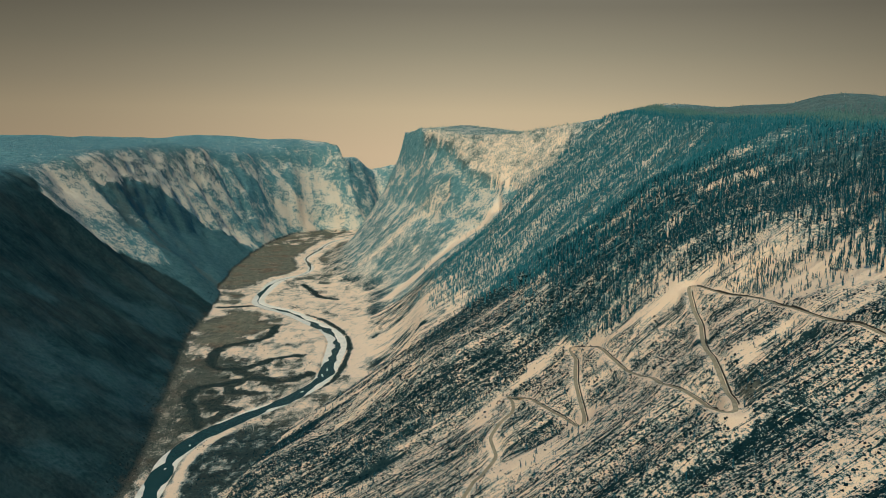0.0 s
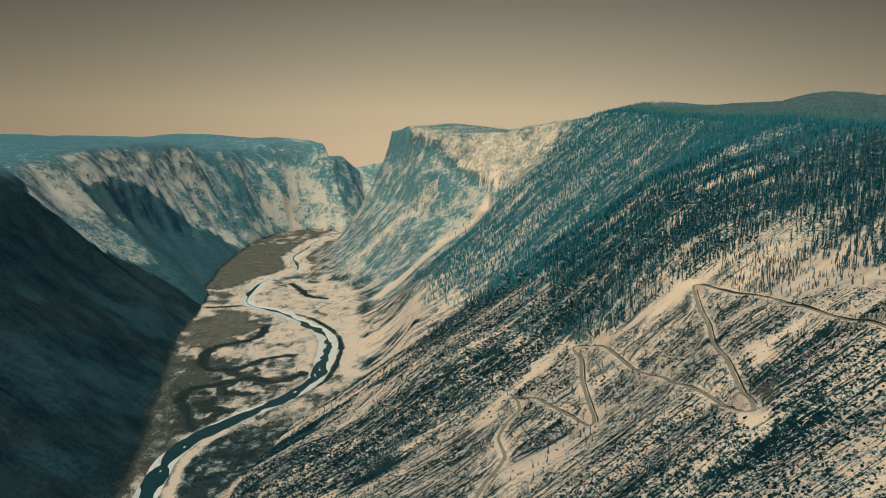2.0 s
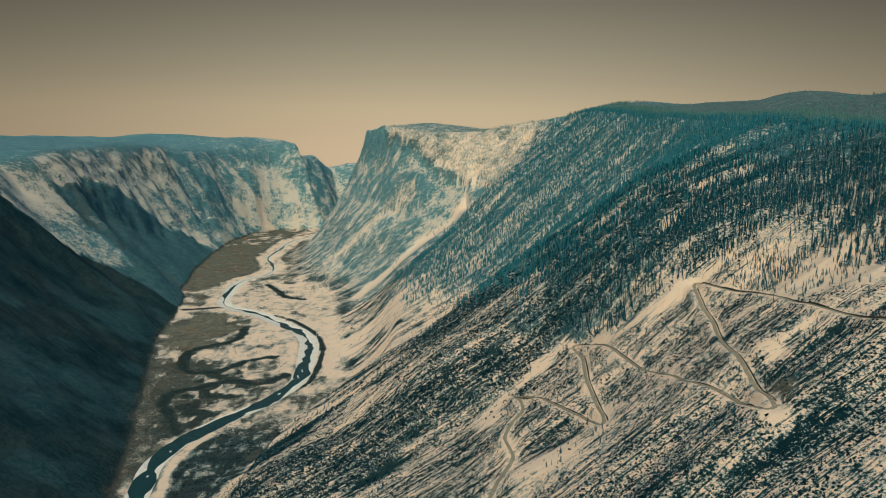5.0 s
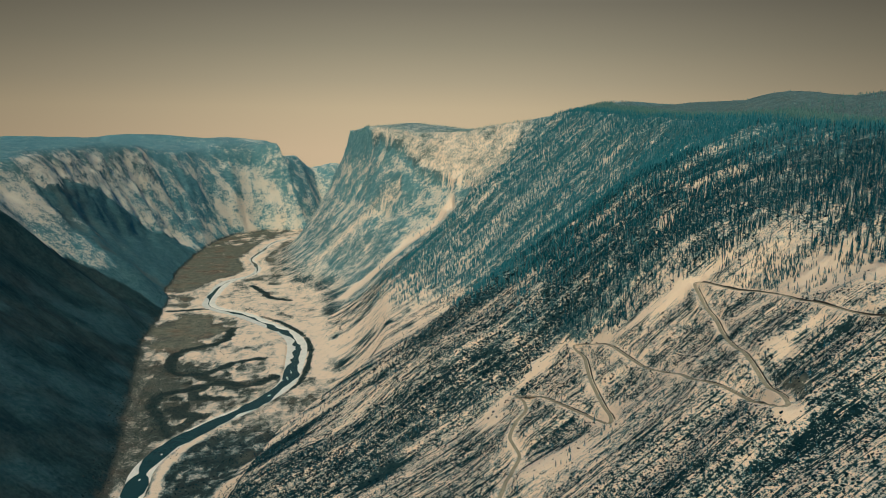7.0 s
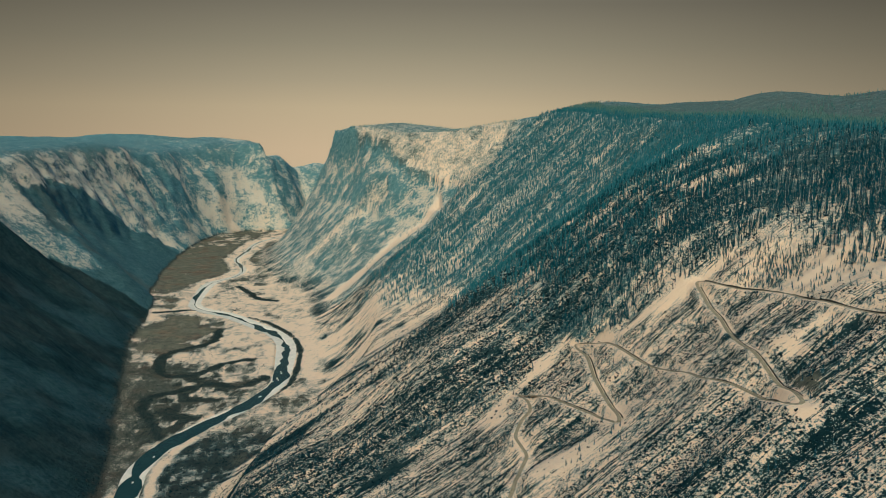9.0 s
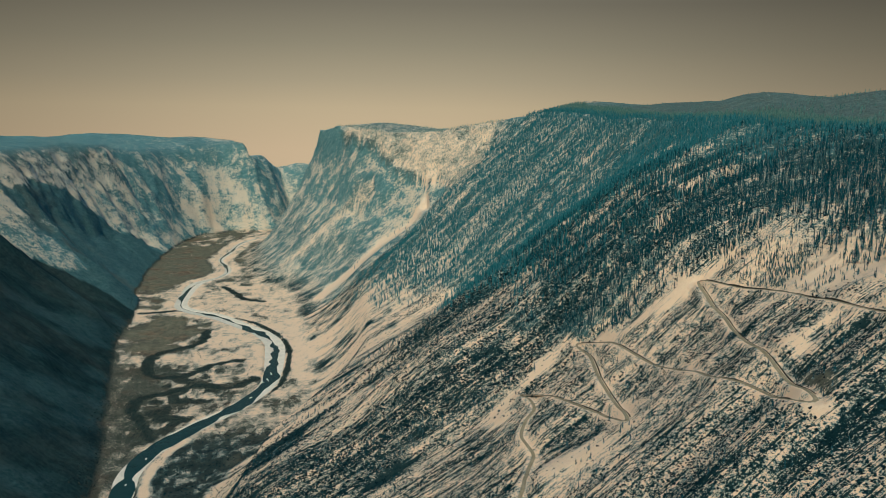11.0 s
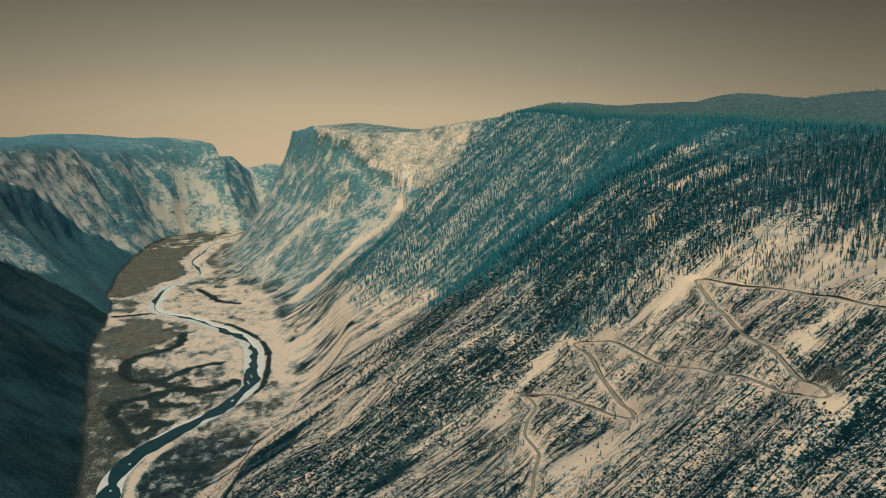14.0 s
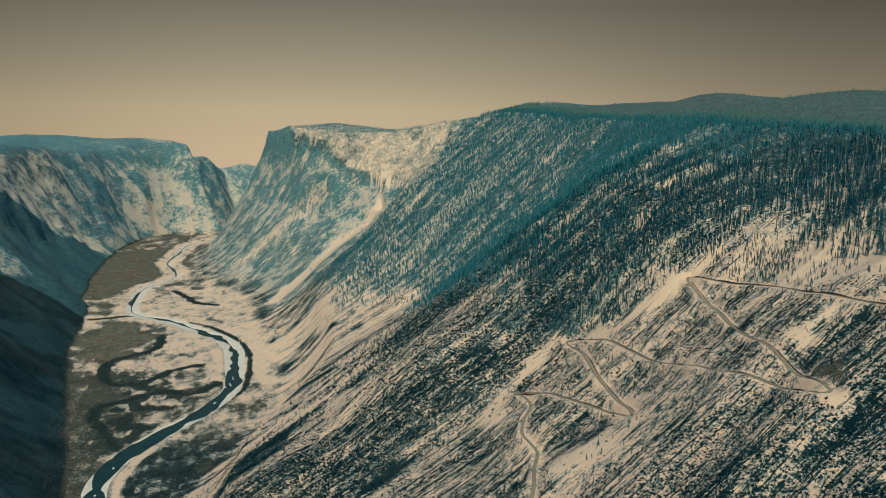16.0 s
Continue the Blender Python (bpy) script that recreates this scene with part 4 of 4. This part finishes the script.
# young trees that thin out from the wood towards the snowfield
def thinning(x, y):
    g = fbm(x / 16, y / 16, 2, 213)
    zone = ramp(680, 800, y - 0.2 * (x - 300) + 50 * g) * ramp(262, 285, x) * (1 - ramp(-30, 20, y - crest_y(x) - 30))
    return clear_of_road(x, y, 6) * zone * (0.5 + 0.6 * g)


x, y = drawn(9500, 255, 420, 640, 940, thinning, 219)
scatter("young_larches", larches, x, y, sizes(len(x), 3, 8), np.full(len(x), 1.3), M_TREE,
        "slim larches thinning out towards an open snowfield", "saplings", seed=11)


def scrub_cover(x, y):
    h = land(x, y)
    g = fbm((y - 0.22 * x) / 15, x / 90, 3, 215) + 0.6 * fbm((y - 0.22 * x) / 60, x / 260, 3, 111) + 0.7 * fbm((y - 0.22 * x) / 5, x / 34, 2, 216)
    clean = 1 - 0.9 * ramp(0.58, 0.75, surface(x, y, h)[0])
    return clean * clear_of_road(x, y, 5) * (1 - earth_scar(x, y)) * np.clip(0.16 + 0.84 * ramp(-0.2, 0.35, -g) + 0.12 * ramp(620, 480, y) * ramp(100, 180, x), 0, 1) * ramp(30, 130, h) * (1 - ramp(470, 530, h)) * (1 - 0.95 * forest_cover(x, y, h, h * 0 - 500)[1] ** 0.5)


x, y = drawn(140000, -300, 420, 380, 1250, scrub_cover, 206)
tall = (0.40 + 1.5 * rs.beta(1.2, 3.2, len(x))) * (1 + 0.6 * ramp(720, 1000, y))
single = np.nonzero((y < 720) & (x > 60) & (x < 260) & (tall > 0.8))[0][:300]
rest = np.setdiff1d(np.arange(len(x)), single)
scatter("slope_scrub", bushes, x[rest], y[rest], tall[rest], np.full(len(rest), 1.1), M_SHRUB,
        "dark leafless shrubs dotting the snowy slope", "shrubs", sink=0.1, seed=6)


# bushes in the furrows of the far fans
def fan_cover(x, y):
    h = land(x, y)
    g = fbm((y - 0.22 * x) / 42, h / 420, 3, 112) + 0.6 * fbm((y - 0.22 * x) / 13, h / 160, 2, 221)
    bank = (h < 40) * (y < 1600)
    low = np.maximum(ramp(6, 30, h), bank * (line_distance(x, y, RIVER_LINE, 60)[0] > 45))
    choked = sum(np.exp(-(((x - px) / (1.6 * r)) ** 2 + ((y - py) / r) ** 2)) for px, py, r in HOLLOWS if r > 20)
    return low * (1 - ramp(210, 300, h)) * np.clip(0.08 + 0.9 * ramp(0.1, 0.6, -g) + 0.35 * bank + choked, 0, 1) * (x > -440)


x2, y2 = drawn(26000, -440, 120, 1150, 2550, fan_cover, 222)
scatter("fan_scrub", bushes, x2, y2, sizes(len(x2), 0.7, 2.4), np.ones(len(x2)), M_SHRUB,
        "dark bushes in the furrows of snowy scree fans", "shrubs", sink=0.1, seed=12)


def shrub(seed):
    v, f = clump_shape(seed, 7)
    ob = mesh_object("shrub", v, f, M_SHRUB, smooth=False)
    return tagged(ob, "dark leafless shrub on the snowy slope", "shrub", "shrubs beside the hairpin road")


kinds = [shrub(s + 80) for s in range(5)]
zs = ground_height(x[single], y[single])
for k, i in enumerate(single):
    ob = kinds[k] if k < 5 else copy_thing(kinds[k % 5], pose(0, 0, 0))
    ob.matrix_basis = pose(x[i], y[i], zs[k] - 0.15, 0, 0, rs.uniform(0, 360)) @ Matrix.Diagonal((tall[i] * 1.1, tall[i] * 1.1, tall[i], 1))

# willow belts on the river flats
def belt_cover(x, y):
    return belt_ground(x, y) * (land(x, y) < 14)


x, y = drawn(150000, -680, -150, 1250, 3100, belt_cover, 207)
scatter("willow_brush", bushes, x, y, 0.6 + 1.7 * rs.beta(1.4, 3.0, len(x)), np.ones(len(x)), M_BRUSH,
        "leafless brown willow brush on the river flats", "shrubs", sink=0.1, seed=7)

# low brush wherever the flats lie bare
def flat_brush(x, y):
    h = land(x, y)
    bare = 1 - ramp(0.30, 0.55, surface(x, y, h)[0] + 0.25 * fbm(x / 9, y / 22, 3, 224))
    return bare * (h < 14) * (1 - 0.8 * ramp(-450, -425, x) * (y < 1560)) * (line_distance(x, y, RIVER_LINE, 60)[0] > 26) * (0.25 + 0.75 * (1 - ramp(2000, 2200, y)))


x, y = drawn(52000, -640, -200, 1200, 2600, flat_brush, 225)
scatter("flats_brush", bushes, x, y, 0.4 + 1.3 * rs.beta(1.3, 3.0, len(x)), np.ones(len(x)), M_BRUSH,
        "low leafless brush on the bare river flats", "shrubs", sink=0.1, seed=15)

# scrub and boulders at the foot of the west wall
x, y = drawn(26000, -780, -440, 1150, 2700, lambda x, y: ramp(3, 9, land(x, y)) * (1 - ramp(14, 40, land(x, y))) * (x < -440) * 0.2, 208)
scatter("foot_scrub", bushes, x, y, sizes(len(x), 0.8, 2.6), np.ones(len(x)), M_BRUSH,
        "dark scrub and boulders at the foot of the bare slope", "shrubs", sink=0.1, seed=8)

# stones washed out along the foot of the bare slope
def foot_stones(x, y):
    away = -west_side(x, y)[0] / 0.6
    return ramp(-4, 4, away) * (1 - ramp(18, 46, away)) * (line_distance(x, y, RIVER_LINE, 60)[0] > 26) * (1 - ramp(1950, 2150, y)) * (0.15 + 0.85 * ramp(-0.1, 0.3, fbm(x / 14, y / 22, 3, 227)))


def stone_shape(seed):
    """A rough angular stone, unit radius."""
    rng = random.Random(seed)
    v = [(0, 0, rng.uniform(0.5, 0.8))]
    for r, z, turn in ((0.8, 0.4, 0.0), (1.0, -0.2, 0.6)):
        for k in range(5):
            q = r * rng.uniform(0.7, 1.15)
            v.append((q * math.cos(turn + 1.2566 * k), q * math.sin(turn + 1.2566 * k), z * rng.uniform(0.7, 1.2)))
    f = [(0, 1 + k, 1 + (k + 1) % 5) for k in range(5)]
    for k in range(5):
        a, b, c, d = 1 + k, 1 + (k + 1) % 5, 6 + k, 6 + (k + 1) % 5
        f += [(a, c, b), (b, c, d)]
    return np.array(v, float), np.array(f, int)


x, y = drawn(16000, -680, -420, 1220, 2150, foot_stones, 228)
big = np.nonzero(np.random.RandomState(229).uniform(0, 1, len(x)) < 60 / max(len(x), 1))[0]
few = np.setdiff1d(np.arange(len(x)), big)
scatter("scree", [stone_shape(s + 400) for s in range(5)], x[few], y[few], 0.5 + 1.5 * rs.beta(1.2, 3.5, len(few)), np.ones(len(few)), M_ROCK,
        "pale snow-dusted stones along the foot of the slope", "stones", sink=0.1, seed=17)
stones = []
for k, i in enumerate(big):
    if k < 4:
        v, f = stone_shape(430 + k)
        ob = tagged(mesh_object("boulder", v, f, M_ROCK, smooth=False), "pale snow-dusted boulder beside the river flats", "boulder", "boulders at the foot of the slope")
        stones.append(ob)
    else:
        ob = copy_thing(stones[k % 4], pose(0, 0, 0))
    r = rs.uniform(1.4, 2.8)
    ob.matrix_basis = pose(x[i], y[i], float(ground_height(x[i:i + 1], y[i:i + 1])[0]) - 0.1, 0, 0, rs.uniform(0, 360)) @ Matrix.Diagonal((r, r * 0.9, r * 0.75, 1))

# larches that stand singly above the upper road
def larch_tree(seed):
    tree = new("larch_tree")
    v, f = joined([stem(0.02, 0.97, 6)])
    mesh_object("trunk", v, f, M_BARK, parent=tree)
    v, f = joined(conifer_shape(seed, 9, 5, 0.085, 0.13))
    mesh_object("crown", v, f, M_TREE, smooth=False, parent=tree)
    return tagged(tree, "tall dark leafless larch standing in snow", "tree", "larches above the road")


M_BARK = plain_material("larch_bark", (0.03, 0.026, 0.022), (0.09, 0.075, 0.06), 1.5, 0.95)
x, y = drawn(3600, NEAR_BOX[0], NEAR_BOX[1], NEAR_BOX[2], NEAR_BOX[3], lambda x, y: np.maximum(slope_trees(x, y), 0.5 * (x > 325) + 0.5 * ramp(350, 390, x)) * 0.95, 209)
z = ground_height(x, y)
models = [larch_tree(s + 60) for s in range(4)]
spots = [(a, b, c, rs.uniform(5, 11.5), rs.uniform(1.0, 1.5), rs.uniform(0, 360)) for a, b, c in zip(x, y, z)][:300]
for k, (a, b, c, tall, wide, turn) in enumerate(spots):
    tree = models[k] if k < 4 else copy_thing(models[k % 4], pose(0, 0, 0))
    tree.matrix_basis = pose(a, b, c - 0.3, rs.uniform(-2, 2), rs.uniform(-2, 2), turn) @ Matrix.Diagonal((tall * wide, tall * wide, tall, 1))
rest = np.arange(len(x)) >= 300
if rest.any():
    scatter("larch_wood", larches, x[rest], y[rest], sizes(rest.sum(), 9, 19), np.ones(rest.sum()), M_TREE,
            "dark leafless larches below the plateau rim", "forest", seed=9)


# a knob of rock on the plateau's skyline
def rock_outcrop():
    pieces, rng = [], random.Random(31)
    for k in range(9):
        v, f = clump_shape(300 + k, 7)
        size, up = rng.uniform(7, 14), rng.uniform(6, 13)
        at = (rng.uniform(-24, 24), rng.uniform(-14, 14), -3)
        pieces.append(([tuple(v[i] * (size, size, up) + at) for i in range(len(v))], [tuple(t) for t in f]))
    v, f = joined(pieces)
    ob = mesh_object("rock_outcrop", v, f, M_ROCK, smooth=False)
    ob.matrix_basis = pose(694, 2673, float(ground_height(np.array([694.0]), np.array([2673.0]))[0]))
    return tagged(ob, "snow-dusted knob of rock on the wooded skyline", "rock outcrop")


rock_outcrop()


# floes of ice adrift in the river
def ice_floe(seed):
    """A ragged flat slab with a bevelled rim, unit radius."""
    rng = random.Random(seed)
    n = 9
    r = [rng.uniform(0.6, 1.1) for _ in range(n)]
    rings = ((0.9, -0.25), (1.0, 0.0), (0.93, 0.3))
    v = [(q * r[k] * math.cos(6.283 * k / n), q * r[k] * math.sin(6.283 * k / n), z) for q, z in rings for k in range(n)] + [(0, 0, 0.42)]
    f = []
    for ring in range(2):
        for k in range(n):
            a, b = ring * n + k, ring * n + (k + 1) % n
            f += [(a, b, b + n), (a, b + n, a + n)]
    f += [(2 * n + k, 2 * n + (k + 1) % n, 3 * n) for k in range(n)]
    ob = mesh_object("ice_floe", np.array(v), np.array(f), M_ICE, smooth=False)
    return tagged(ob, "snow-covered floe of ice in the dark river", "ice floe", "floes in the river")


floes = [ice_floe(s) for s in range(4)]
for k in range(26):
    at = rs.uniform(0.24, 0.80) if k % 2 else rs.uniform(0.36, 0.50)
    i = int(at * (len(RIVER_LINE) - 1))
    (ax, ay), (bx, by) = RIVER_LINE[i], RIVER_LINE[i + 1]
    way = math.atan2(by - ay, bx - ax)
    off = rs.uniform(-0.8, 0.8) * half[i]
    size = rs.uniform(1.2, 3.2)
    ob = floes[k] if k < 4 else copy_thing(floes[k % 4], pose(0, 0, 0))
    ob.matrix_basis = pose(ax + off * math.sin(way), ay - off * math.cos(way), -0.85, 0, 0, math.degrees(way)) @ Matrix.Diagonal((size * 2.2, size, 1.0, 1))
